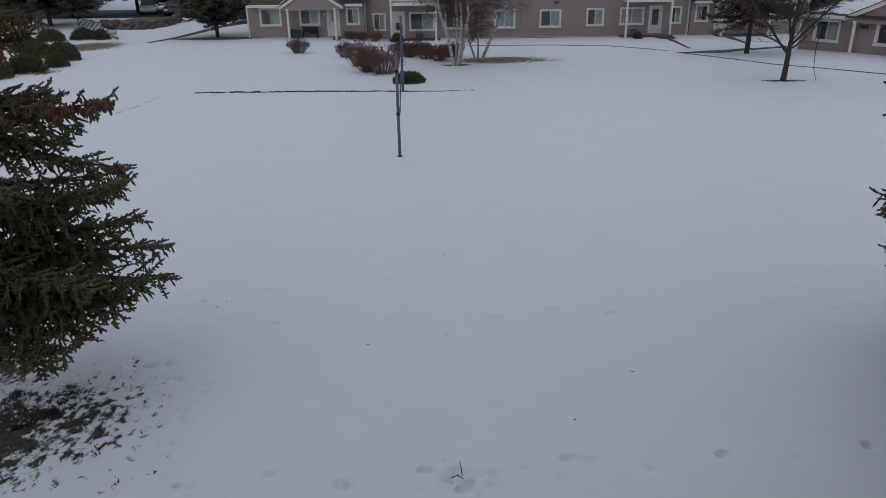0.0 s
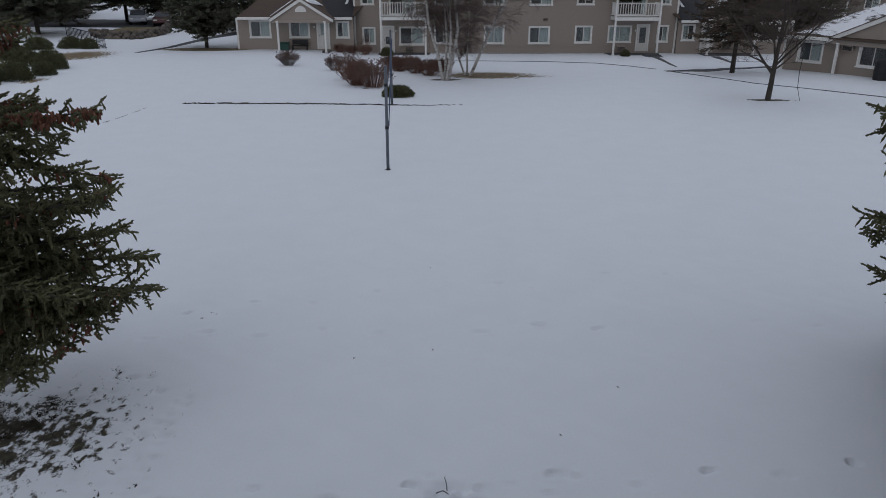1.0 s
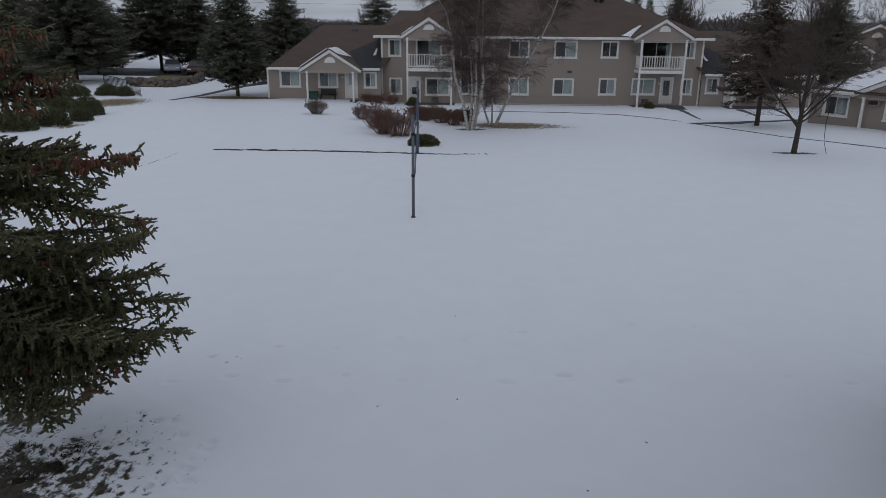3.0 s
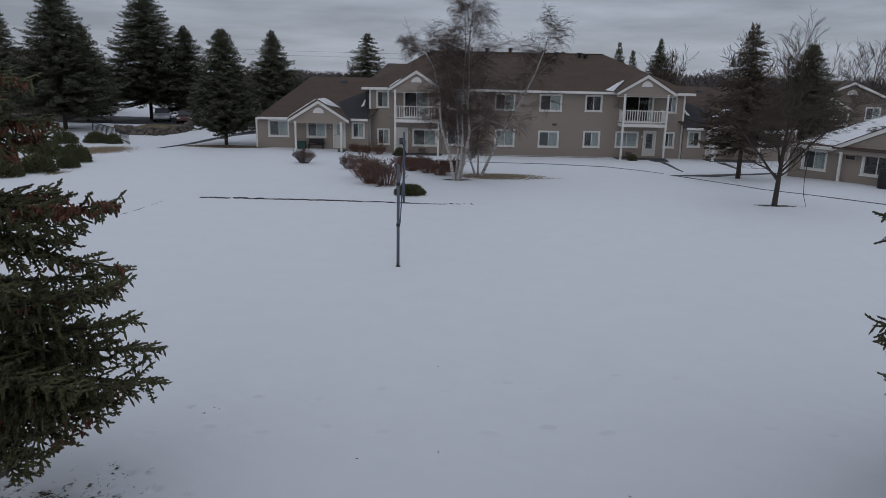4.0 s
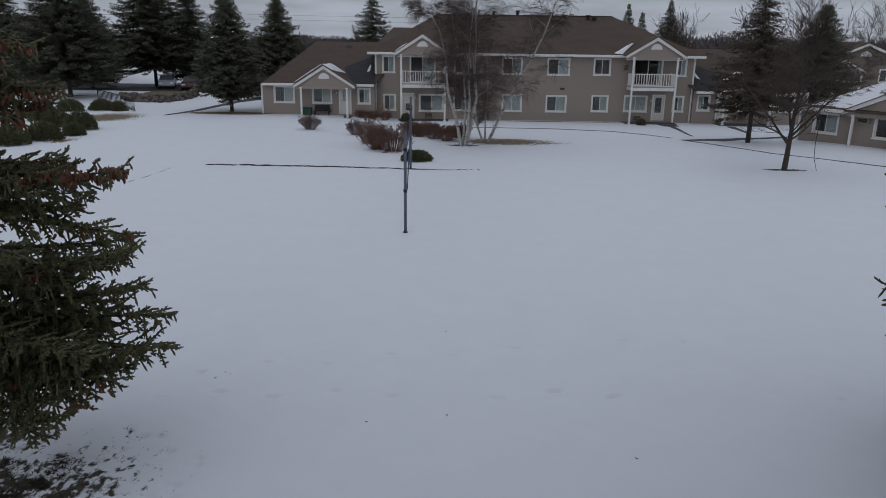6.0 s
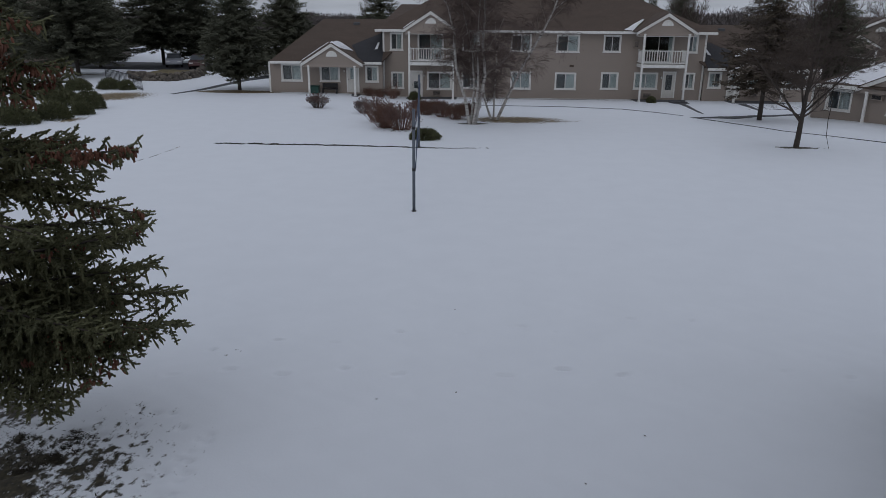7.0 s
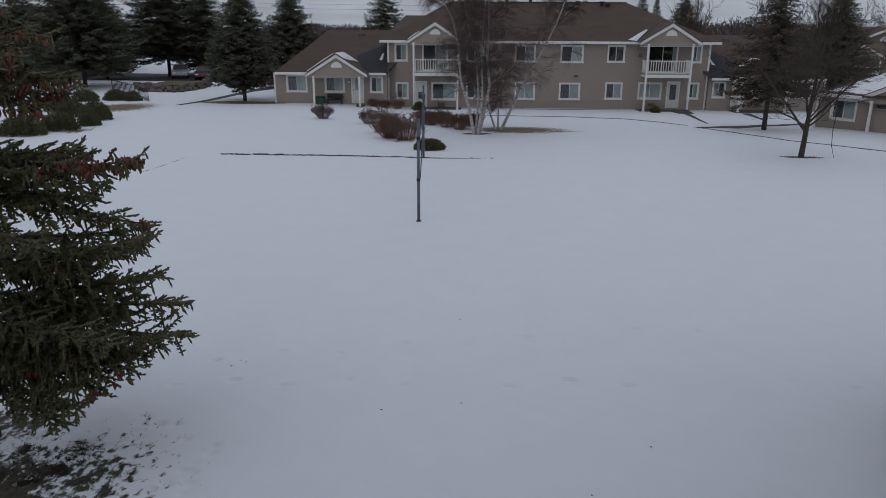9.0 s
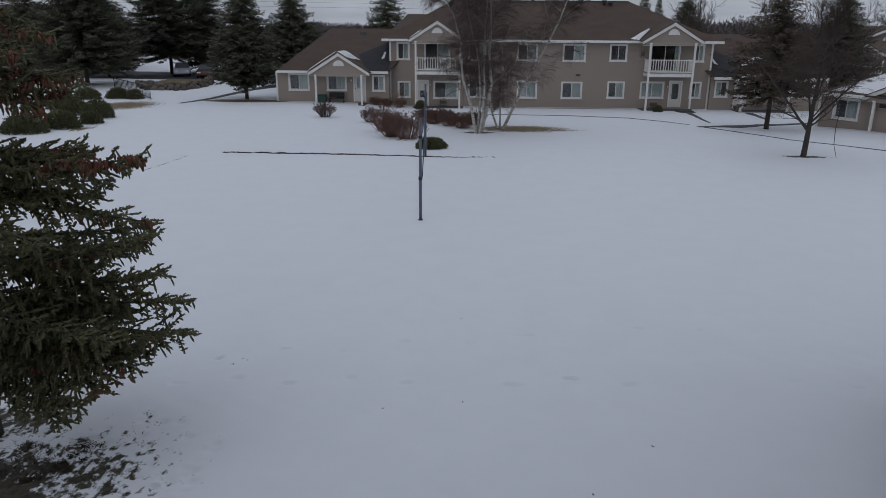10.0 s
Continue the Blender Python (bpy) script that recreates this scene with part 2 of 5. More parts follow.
# ---- mesh helpers ----
class Shape:
    """Vertices and faces, gathered, then linked as one mesh."""

    def __init__(self):
        self.v, self.f = [], []

    def add(self, verts, faces):
        k = len(self.v)
        self.v += [tuple(p) for p in verts]
        self.f += [tuple(k + i for i in face) for face in faces]
        return self

    def box(self, x0, x1, y0, y1, z0, z1, m=None, chamfer=0.0):
        pts = [(x0, y0, z0), (x1, y0, z0), (x1, y1, z0), (x0, y1, z0), (x0, y0, z1), (x1, y0, z1), (x1, y1, z1), (x0, y1, z1)]
        faces = [(0, 3, 2, 1), (4, 5, 6, 7), (0, 1, 5, 4), (1, 2, 6, 5), (2, 3, 7, 6), (3, 0, 4, 7)]
        if chamfer:
            c = chamfer
            pts = ([(x, y, z) for z in (z0, z1) for x, y in ((x0 + c, y0 + c), (x1 - c, y0 + c), (x1 - c, y1 - c), (x0 + c, y1 - c))]
                   + [(x, y, z) for z in (z0 + c, z1 - c) for x, y in ((x0, y0 + c), (x0 + c, y0), (x1 - c, y0), (x1, y0 + c), (x1, y1 - c), (x1 - c, y1), (x0 + c, y1), (x0, y1 - c))])
            lo, hi = list(range(8, 16)), list(range(16, 24))
            faces = [(3, 2, 1, 0), (4, 5, 6, 7)] + [(lo[i], lo[(i + 1) % 8], hi[(i + 1) % 8], hi[i]) for i in range(8)]
            for base, ring, up in (((0, 1, 2, 3), lo, False), ((4, 5, 6, 7), hi, True)):
                for j in range(4):
                    a, b2 = ring[2 * j], ring[(2 * j + 1) % 8]
                    nxt = ring[(2 * j + 2) % 8]
                    tri, quad = (a, b2, base[j]), (b2, nxt, base[(j + 1) % 4], base[j])
                    faces += [tri, quad] if up else [tri[::-1], quad[::-1]]
        if m is not None:
            pts = [m @ Vector(p) for p in pts]
        return self.add(pts, faces)

    def prism(self, outline, y0, y1, m=None):
        """An outline in x and z, carried from y0 to y1."""
        n = len(outline)
        pts = [(x, y0, z) for x, z in outline] + [(x, y1, z) for x, z in outline]
        faces = [tuple(range(n)), tuple(range(2 * n - 1, n - 1, -1))] + [(i, n + i, n + (i + 1) % n, (i + 1) % n) for i in range(n)]
        if m is not None:
            pts = [m @ Vector(p) for p in pts]
        return self.add(pts, faces)

    def tube(self, points, radii, sides=6, cap=True):
        points = [Vector(p) for p in points]
        k0 = len(self.v)
        up = Vector((0.13, 0.21, 0.97))
        for i, p in enumerate(points):
            d = (points[min(i + 1, len(points) - 1)] - points[max(i - 1, 0)]).normalized()
            a = d.cross(up)
            if a.length < 1e-3:
                a = d.cross(Vector((1, 0, 0)))
            a.normalize()
            b = d.cross(a)
            for s in range(sides):
                t = 2 * math.pi * s / sides
                q = p + (a * math.cos(t) + b * math.sin(t)) * radii[i]
                self.v.append((q.x, q.y, q.z))
        for i in range(len(points) - 1):
            for s in range(sides):
                s2 = (s + 1) % sides
                self.f.append((k0 + i * sides + s, k0 + (i + 1) * sides + s, k0 + (i + 1) * sides + s2, k0 + i * sides + s2))
        if cap:
            self.f.append(tuple(k0 + s for s in range(sides)))
            e = k0 + (len(points) - 1) * sides
            self.f.append(tuple(e + s for s in range(sides - 1, -1, -1)))
        return self


def linked(name, shape, mat, smooth=False):
    me = bpy.data.meshes.new(name)
    me.from_pydata(shape.v, [], shape.f)
    me.materials.append(mat)
    if smooth:
        me.polygons.foreach_set("use_smooth", [True] * len(me.polygons))
    me.update()
    return new(name, me)


def part(name, shape, mat, parent, label="", smooth=False):
    ob = linked(name, shape, mat, smooth)
    ob.parent = parent
    return tagged(ob, label=label)


def thing(name, m, label, category, group="", kind=""):
    ob = new(name)
    ob.matrix_world = m
    ob.empty_display_size = 0.3
    return tagged(ob, label, category, group, kind)


def smoothstep(a, b, x):
    t = min(1.0, max(0.0, (x - a) / (b - a)))
    return t * t * (3 - 2 * t)


def ground_z(x, y):
    """The lawn: level by the window, falling gently to the houses, a little higher at the west."""
    far = -0.75 + 0.36 * (1 - smoothstep(-11.0, -4.5, x))
    far += 0.28 * smoothstep(19.0, 24.0, x) * (1 - smoothstep(46.0, 54.0, y))
    z = far * smoothstep(29.0, 60.0, y)
    z += 0.10 * noise.noise((x * 0.06, y * 0.06, 3.0)) * smoothstep(6, 14, y) * (1 - smoothstep(44, 56, y))
    return z


# ---- ground: one sheet of snow out to the horizon, trodden by two lines of footprints ----
def steps(x0, x1, y0, y1, stride, seed, size=0.15, deep=1.0):
    """A line of footprints: place, heading, half length, half width, depth."""
    rng = random.Random(seed)
    n = int(math.hypot(x1 - x0, y1 - y0) / stride)
    a = math.atan2(y1 - y0, x1 - x0)
    return [(x0 + (x1 - x0) * i / n + rng.uniform(-0.06, 0.06), y0 + (y1 - y0) * i / n + (0.1 if i % 2 else -0.1) + rng.uniform(-0.04, 0.04),
             a + rng.uniform(-0.25, 0.25), size * rng.uniform(0.6, 1.1), size * rng.uniform(0.25, 0.45), deep * rng.uniform(0.015, 0.05)) for i in range(n + 1) if rng.random() < 0.88]


PRINTS = (steps(-3.07, 5.1, 6.43, 6.92, 0.82, 5, 0.13, 2.0) + steps(-4.7, 6.3, 10.25, 10.65, 0.9, 3, 0.15) + steps(-4.4, 4.4, 11.2, 12.75, 1.1, 8, 0.12)
          + steps(0.5, 1.6, 6.45, 6.7, 0.34, 6, 0.1) + steps(-3.9, -3.1, 7.6, 6.5, 0.2, 9, 0.07, 2.0) + steps(0.1, 1.7, 12.1, 12.15, 0.8, 12, 0.1))
HEAP = (0.11, 6.49)      # churned snow round a small twig


def build_ground():
    def axis(marks):
        out = []
        for a, b, step in marks:
            out += list(np.arange(a, b, step))
        return np.array(out + [marks[-1][1]])
    xs = axis([(-2500, -400, 300), (-400, -80, 40), (-80, -30, 2.5), (-30, -7.4, 0.4), (-7.4, 7.6, 0.055), (7.6, 30, 0.4), (30, 80, 2.5), (80, 400, 40), (400, 2500, 300)])
    ys = axis([(-400, -20, 40), (-20, 5.5, 1.5), (5.5, 5.8, 0.1), (5.8, 13.6, 0.05), (13.6, 62, 0.4), (62, 130, 2.0), (130, 400, 20), (400, 3500, 300)])
    X, Y = np.meshgrid(xs, ys)
    Z = np.array([ground_z(x, y) for x, y in zip(X.ravel(), Y.ravel())]).reshape(X.shape)
    Z += 0.004 * np.sin(X * 7.1 + 2 * np.sin(Y * 3.3)) * np.sin(Y * 6.3 + X) * ((Y > 5) & (Y < 20))
    for px, py, a, hl, hw, depth in PRINTS:
        i0, i1 = np.searchsorted(xs, [px - 0.5, px + 0.5])
        j0, j1 = np.searchsorted(ys, [py - 0.5, py + 0.5])
        dx, dy = X[j0:j1, i0:i1] - px, Y[j0:j1, i0:i1] - py
        u, v = (dx * math.cos(a) + dy * math.sin(a)) / hl, (-dx * math.sin(a) + dy * math.cos(a)) / hw
        r = np.sqrt(u * u + v * v)
        Z[j0:j1, i0:i1] += -depth / (1 + np.exp((r - 1) * 11)) + 0.25 * depth * np.exp(-((r - 1.45) / 0.3) ** 2)
    rng = random.Random(21)
    for _ in range(110):
        px, py, s = HEAP[0] + rng.gauss(0, 0.16), HEAP[1] + rng.gauss(0, 0.11), rng.uniform(0.03, 0.055)
        Z += rng.uniform(-0.07, 0.05) * np.exp(-((X - px) ** 2 + (Y - py) ** 2) / (s * s)) * (np.abs(X - px) < 1)
    rng = random.Random(22)          # paw marks and crusts by the spruce
    for _ in range(130):
        px, py, s = rng.uniform(-6.2, -3.3), rng.uniform(5.9, 9.2), rng.uniform(0.03, 0.07)
        i0, i1 = np.searchsorted(xs, [px - 0.3, px + 0.3])
        j0, j1 = np.searchsorted(ys, [py - 0.3, py + 0.3])
        Z[j0:j1, i0:i1] -= rng.uniform(0.02, 0.06) * np.exp(-((X[j0:j1, i0:i1] - px) ** 2 + (Y[j0:j1, i0:i1] - py) ** 2) / (s * s))
    w = len(xs)
    s = Shape()
    s.v = list(zip(X.ravel().tolist(), Y.ravel().tolist(), Z.ravel().tolist()))
    s.f = [(j * w + i, j * w + i + 1, (j + 1) * w + i + 1, (j + 1) * w + i) for j in range(len(ys) - 1) for i in range(w - 1)]
    return tagged(linked("ground", s, M_GROUND, True), "snow-covered lawn with footprints and melted grassy patches", "ground", kind="structure")


build_ground()


def ribbon(name, points, widths, mat, label, lift=0.02, category="path", kind="structure", wobble=0.0, seed=1, sub=0.6):
    """A strip that lies on the ground along a line, with its edges slightly uneven and a small thickness."""
    rng = random.Random(seed)
    pts = []
    for (a, wa), (b, wb) in zip(zip(points, widths), zip(points[1:], widths[1:])):
        n = max(2, int(math.hypot(b[0] - a[0], b[1] - a[1]) / sub))
        pts += [(a[0] + (b[0] - a[0]) * i / n, a[1] + (b[1] - a[1]) * i / n, wa + (wb - wa) * i / n) for i in range(n)]
    pts.append((*points[-1], widths[-1]))
    s = Shape()
    for i, (x, y, wd) in enumerate(pts):
        x2, y2 = pts[min(i + 1, len(pts) - 1)][:2]
        x1, y1 = pts[max(i - 1, 0)][:2]
        d = Vector((x2 - x1, y2 - y1)).normalized()
        for side in (-1, 1):
            k = side * (wd / 2) * (1 + rng.uniform(-wobble, wobble))
            px, py = x - d.y * k, y + d.x * k
            s.v.append((px, py, ground_z(px, py) + lift))
        for side in (-1, 1):
            px, py = s.v[-2][0], s.v[-2][1]
            s.v.append((px, py, ground_z(px, py) - 0.08))
    n = len(pts)
    for i in range(n - 1):
        a, b = 4 * i, 4 * i + 4
        s.f += [(a, b, b + 1, a + 1), (a, a + 2, b + 2, b), (a + 1, b + 1, b + 3, a + 3)]
    return tagged(linked(name, s, mat), label, category, kind=kind)


# ---- houses ----
def wall_with_holes(u0, u1, v0, v1, holes, thick):
    """A wall in x and z from y=0 (outside) to y=thick, open where the holes are."""
    us = sorted({u0, u1, *(h[0] for h in holes), *(h[1] for h in holes)})
    vs = sorted({v0, v1, *(h[2] for h in holes), *(h[3] for h in holes)})
    s = Shape()

    def solid(i, j):
        if not (0 <= i < len(us) - 1 and 0 <= j < len(vs) - 1):
            return False
        u, v = (us[i] + us[i + 1]) / 2, (vs[j] + vs[j + 1]) / 2
        return not any(h[0] < u < h[1] and h[2] < v < h[3] for h in holes)
    for i in range(len(us) - 1):
        for j in range(len(vs) - 1):
            if not solid(i, j):
                continue
            a, b, c, d = us[i], us[i + 1], vs[j], vs[j + 1]
            s.add([(a, 0, c), (b, 0, c), (b, 0, d), (a, 0, d)], [(0, 1, 2, 3)])
            s.add([(a, thick, c), (b, thick, c), (b, thick, d), (a, thick, d)], [(3, 2, 1, 0)])
            for (ni, nj), (p, q) in (((i - 1, j), ((a, c), (a, d))), ((i + 1, j), ((b, d), (b, c))), ((i, j - 1), ((b, c), (a, c))), ((i, j + 1), ((a, d), (b, d)))):
                if not solid(ni, nj):
                    s.add([(p[0], 0, p[1]), (q[0], 0, q[1]), (q[0], thick, q[1]), (p[0], thick, p[1])], [(0, 1, 2, 3)])
    return s


def laps(u0, u1, v0, v1, holes, course=0.18, profile=None):
    """Overlapping siding boards, each proud at its lower edge. profile(v) narrows the wall to a gable."""
    s = Shape()
    v = v0
    while v < v1 - 0.02:
        t = min(v + course, v1)
        a0, b0 = (u0, u1) if profile is None else profile((v + t) / 2)
        if b0 - a0 > 0.1:
            cuts = sorted((h[0], h[1]) for h in holes if h[2] < (v + t) / 2 < h[3] and h[1] > a0 and h[0] < b0)
            spans, at = [], a0
            for c0, c1 in cuts:
                if c0 > at:
                    spans.append((at, c0))
                at = max(at, c1)
            if at < b0:
                spans.append((at, b0))
            for a, b in spans:
                s.add([(a, -0.026, v), (b, -0.026, v), (b, -0.003, t), (a, -0.003, t), (a, 0, v), (b, 0, v), (b, 0, t), (a, 0, t)],
                      [(0, 1, 2, 3), (4, 5, 1, 0), (0, 3, 7, 4), (1, 5, 6, 2)])
        v = t
    return s


def moved(shape, m):
    shape.v = [tuple(m @ Vector(p)) for p in shape.v]
    return shape


def add_window(house, m, u0, u1, v0, v1, blind="right", trim=0.09, bars=False):
    """A sliding window: white surround, two sashes, panes, a blind or curtain behind. Faces -y of m."""
    s = Shape()
    for a, b, c, d in ((u0 - 0.01, u0 + trim, v0, v1), (u1 - trim, u1 + 0.01, v0, v1), (u0 + trim, u1 - trim, v1 - trim, v1 + 0.01), (u0 + trim, u1 - trim, v0 - 0.01, v0 + trim)):
        s.box(a, b, -0.055, 0.09, c, d)
    w = part("window", moved(s, m), M_WHITE, house, "white-framed sliding window")
    part("sill", moved(Shape().box(u0 - 0.05, u1 + 0.05, -0.085, -0.056, v0 - 0.03, v0 + 0.05), m), M_WHITE, w)
    mid = (u0 + u1) / 2
    i0, i1, j0, j1 = u0 + trim, u1 - trim, v0 + trim, v1 - trim
    for k, (a, b, y) in enumerate(((i0, mid + 0.02, 0.045), (mid - 0.02, i1, 0.015))):
        f = Shape()
        for c in ((a, a + 0.045, j0, j1), (b - 0.045, b, j0, j1), (a + 0.045, b - 0.045, j0, j0 + 0.045), (a + 0.045, b - 0.045, j1 - 0.045, j1)):
            f.box(c[0], c[1], y - 0.012, y + 0.016, c[2], c[3])
        if bars:
            f.box(a + 0.045, b - 0.045, y - 0.008, y + 0.01, (j0 + j1) / 2 - 0.014, (j0 + j1) / 2 + 0.014)
        part("sash", moved(f, m), M_WHITE, w)
        p = part("pane", moved(Shape().box(a + 0.04, b - 0.04, y, y + 0.005, j0 + 0.04, j1 - 0.04), m), M_GLASS, w)
        p.visible_shadow = False
    if blind not in ("none", "both", "edge"):
        part("insect_screen", moved(Shape().box(i0 + 0.02, mid, 0.075, 0.08, j0 + 0.02, j1 - 0.02), m), M_SCREEN, w, "grey insect screen")
    if blind != "none":
        a, b = {"right": (mid - 0.02, i1), "left": (i0, mid), "both": (i0, i1), "edge": (i1 - 0.3, i1)}[blind]
        bl = Shape()
        n = max(2, int((b - a) / 0.09))
        for i in range(n):
            x = a + (b - a) * i / n
            bl.box(x, x + (b - a) / n * 0.94, 0.15 + 0.012 * (i % 2), 0.156 + 0.012 * (i % 2), j0 - 0.05, j1 + 0.05)
        part("blind", moved(bl, m), M_BLIND, w)
    return w


def add_door(house, m, u0, u1, v0, v1, glass=(0.25, 0.75, 0.5, 0.93), dark=True):
    s = Shape()
    for a, b, c, d in ((u0 - 0.1, u0, v0, v1 + 0.1), (u1, u1 + 0.1, v0, v1 + 0.1), (u0, u1, v1, v1 + 0.1)):
        s.box(a, b, -0.05, 0.08, c, d)
    fr = part("door", moved(s, m), M_WHITE, house, "white-framed entrance door with a glazed storm door")
    W, H = u1 - u0, v1 - v0
    g = [u0 + glass[0] * W, u0 + glass[1] * W, v0 + glass[2] * H, v0 + glass[3] * H]
    part("door_leaf", moved(moved(wall_with_holes(u0, u1, v0 + 0.01, v1, [tuple(g)], 0.045), Matrix.Translation((0, 0.005, 0))), m), M_DOOR, fr)
    pn = Shape()
    for k in range(2):
        a, b = u0 + W * (0.16 + 0.36 * k), u0 + W * (0.16 + 0.36 * k + 0.32)
        pn.box(a, b, -0.008, 0.006, v0 + 0.12, g[2] - 0.12, chamfer=0.004)
    part("panel", moved(pn, m), M_DOOR, fr)
    p = part("pane", moved(Shape().box(g[0], g[1], 0.02, 0.026, g[2], g[3]), m), M_GLASS, fr)
    p.visible_shadow = False
    part("curtain", moved(Shape().box(g[0] - 0.05, g[1] + 0.05, 0.1, 0.11, g[2] - 0.05, g[3] + 0.05), m), M_SCREEN if dark else M_BLIND, fr)
    part("handle", moved(Shape().box(u0 + 0.05, u0 + 0.09, -0.05, 0.004, v0 + H * 0.46, v0 + H * 0.52, chamfer=0.008), m), M_METAL, fr, "metal door handle")
    return fr


def add_wall(house, m, u0, u1, v0, v1, holes, thick=0.18, sided_face=True, mat=None, look_words="taupe lapped vinyl siding"):
    w = part("wall", moved(wall_with_holes(u0, u1, v0, v1, holes, thick), m), mat or M_SIDING, house)
    if sided_face:
        tagged(part("siding", moved(laps(u0, u1, v0 + 0.12, v1, holes), m), mat or M_SIDING, w, look_words), kind="stuff")
    return w


def add_post(house, m, x, y, z0, z1, w=0.14):
    s = Shape().box(x - w / 2, x + w / 2, y - w / 2, y + w / 2, z0 + 0.1, z1 - 0.1, chamfer=0.012)
    s.box(x - w * 0.7, x + w * 0.7, y - w * 0.7, y + w * 0.7, z0, z0 + 0.1, chamfer=0.01)
    s.box(x - w * 0.7, x + w * 0.7, y - w * 0.7, y + w * 0.7, z1 - 0.1, z1, chamfer=0.01)
    return part("post", moved(s, m), M_WHITE, house, "white square porch post")


def slab(corners, thick, up=None):
    """A flat panel through its corners, with thickness downwards."""
    n = len(corners)
    return Shape().add([*corners, *((x, y, z - thick) for x, y, z in corners)],
                       [tuple(range(n)), tuple(range(2 * n - 1, n - 1, -1))] + [(i, n + i, n + (i + 1) % n, (i + 1) % n) for i in range(n)])


def gutter(house, m, a, b, z, y, h=0.17, d=0.12):
    return part("fascia", moved(Shape().box(a, b, y - d, y, z - h, z + 0.02, chamfer=0.015), m), M_WHITE, house, "white fascia and gutter")


def add_gable(house, m, x0, x1, zb, za, y_front, y_back, snow=None, vent=True):
    """A small gabled roof over a porch: siding triangle, white rakes, beam, fan-shaped vent, two slopes."""
    c = (x0 + x1) / 2
    over, rise = 0.0, za - zb
    tri = [(x0 + 0.25, zb), (x1 - 0.25, zb), (c, za - 0.25 * rise / (c - x0))]
    g = part("gable_wall", moved(Shape().prism(tri, y_front, y_front + 0.1), m), M_SIDING, house)
    gl = laps(0, 0, zb, za - 0.2, [], profile=lambda v: (c - (za - 0.1 - v) / rise * (c - x0 - 0.1), c + (za - 0.1 - v) / rise * (c - x0 - 0.1)))
    tagged(part("siding", moved(moved(gl, Matrix.Translation((0, y_front, 0))), m), M_SIDING, g, "taupe lapped siding"), kind="stuff")
    for side in (-1, 1):
        e = x0 if side < 0 else x1
        rk = Shape().prism([(c, za), (c, za - 0.24), (e + side * 0.0, zb - 0.2), (e, zb + 0.02)][::side], y_front - 0.2, y_front - 0.06)
        part("rake_board", moved(rk, m), M_WHITE, house, "white sloping rake board")
        sl = slab([(c, y_front - 0.24, za + 0.06), (c, y_back, za + 0.06), (e + side * 0.06, y_back, zb + 0.04), (e + side * 0.06, y_front - 0.24, zb + 0.04)][::-side], 0.05)
        part("roof_slope", moved(sl, m), M_ROOF, house)
    part("beam", moved(Shape().box(x0 + 0.22, x1 - 0.22, y_front - 0.06, y_front + 0.14, zb - 0.26, zb, chamfer=0.01), m), M_SIDING, house)
    if vent:
        r = 0.42
        arc = [(c + r * math.cos(t), zb + 0.42 * rise - 0.1 + r * math.sin(t)) for t in [math.pi * k / 14 for k in range(15)]]
        v = part("gable_vent", moved(Shape().prism(arc[::-1], y_front - 0.07, y_front - 0.02), m), M_WHITE, house, "white fan-shaped gable vent")
        for k in range(1, 6):
            t = math.pi * k / 6
            p0, p1 = Vector((c, y_front - 0.075, zb + 0.42 * rise - 0.08)), Vector((c + 0.36 * math.cos(t), y_front - 0.075, zb + 0.42 * rise - 0.1 + 0.36 * math.sin(t)))
            part("vent_slat", moved(Shape().tube([p0, p1], [0.012, 0.02], 4), m), M_WHITE, v)
    return g


def add_balcony(house, m, x0, x1, y0, y1, z):
    fl = part("balcony", moved(Shape().box(x0, x1, y0, y1, z - 0.24, z, chamfer=0.015), m), M_WHITE, house, "white timber balcony with railing")
    part("rail", moved(Shape().box(x0, x1, y0 + 0.02, y0 + 0.1, z + 0.98, z + 1.05, chamfer=0.01).box(x0, x1, y0 + 0.03, y0 + 0.09, z + 0.1, z + 0.17, chamfer=0.01), m), M_WHITE, fl)
    for x in (x0 + 0.04, x1 - 0.04):
        for h0, hw in ((0.98, 0.04), (0.1, 0.03)):
            part("side_rail", moved(Shape().box(x - hw, x + hw, y0 + 0.1, y1, z + h0, z + h0 + 0.07), m), M_WHITE, fl)
        for k in range(8):
            y = y0 + 0.2 + (y1 - y0 - 0.25) * k / 8
            part("baluster", moved(Shape().box(x - 0.02, x + 0.02, y - 0.02, y + 0.02, z + 0.17, z + 0.98), m), M_WHITE, fl)
    n = int((x1 - x0) / 0.19)
    for k in range(1, n):
        x = x0 + (x1 - x0) * k / n
        part("baluster", moved(Shape().box(x - 0.028, x + 0.028, y0 + 0.04, y0 + 0.08, z + 0.17, z + 0.98), m), M_WHITE, fl)
    return fl


def add_ac(house, m, u, v, w=0.66, h=0.42):
    a = part("air_conditioner", moved(Shape().box(u, u + w, -0.26, -0.03, v, v + h, chamfer=0.02), m), M_SIDING, house, "through-wall air conditioner with louvred face")
    for k in range(5):
        z = v + 0.06 + k * (h - 0.1) / 5
        part("louvre", moved(Shape().box(u + 0.05, u + w - 0.05, -0.275, -0.255, z, z + 0.035), m), M_BLACK, a)
    return a


def add_lamp(house, m, u, v):
    l = part("wall_lamp", moved(Shape().box(u - 0.06, u + 0.06, -0.06, -0.02, v - 0.1, v + 0.1, chamfer=0.015), m), M_BLACK, house, "small wall lamp beside the door")
    part("lamp_glass", moved(Shape().tube([(u, -0.12, v - 0.08), (u, -0.12, v + 0.02), (u, -0.12, v + 0.09)], [0.04, 0.06, 0.03], 8), m), M_WHITE, l)


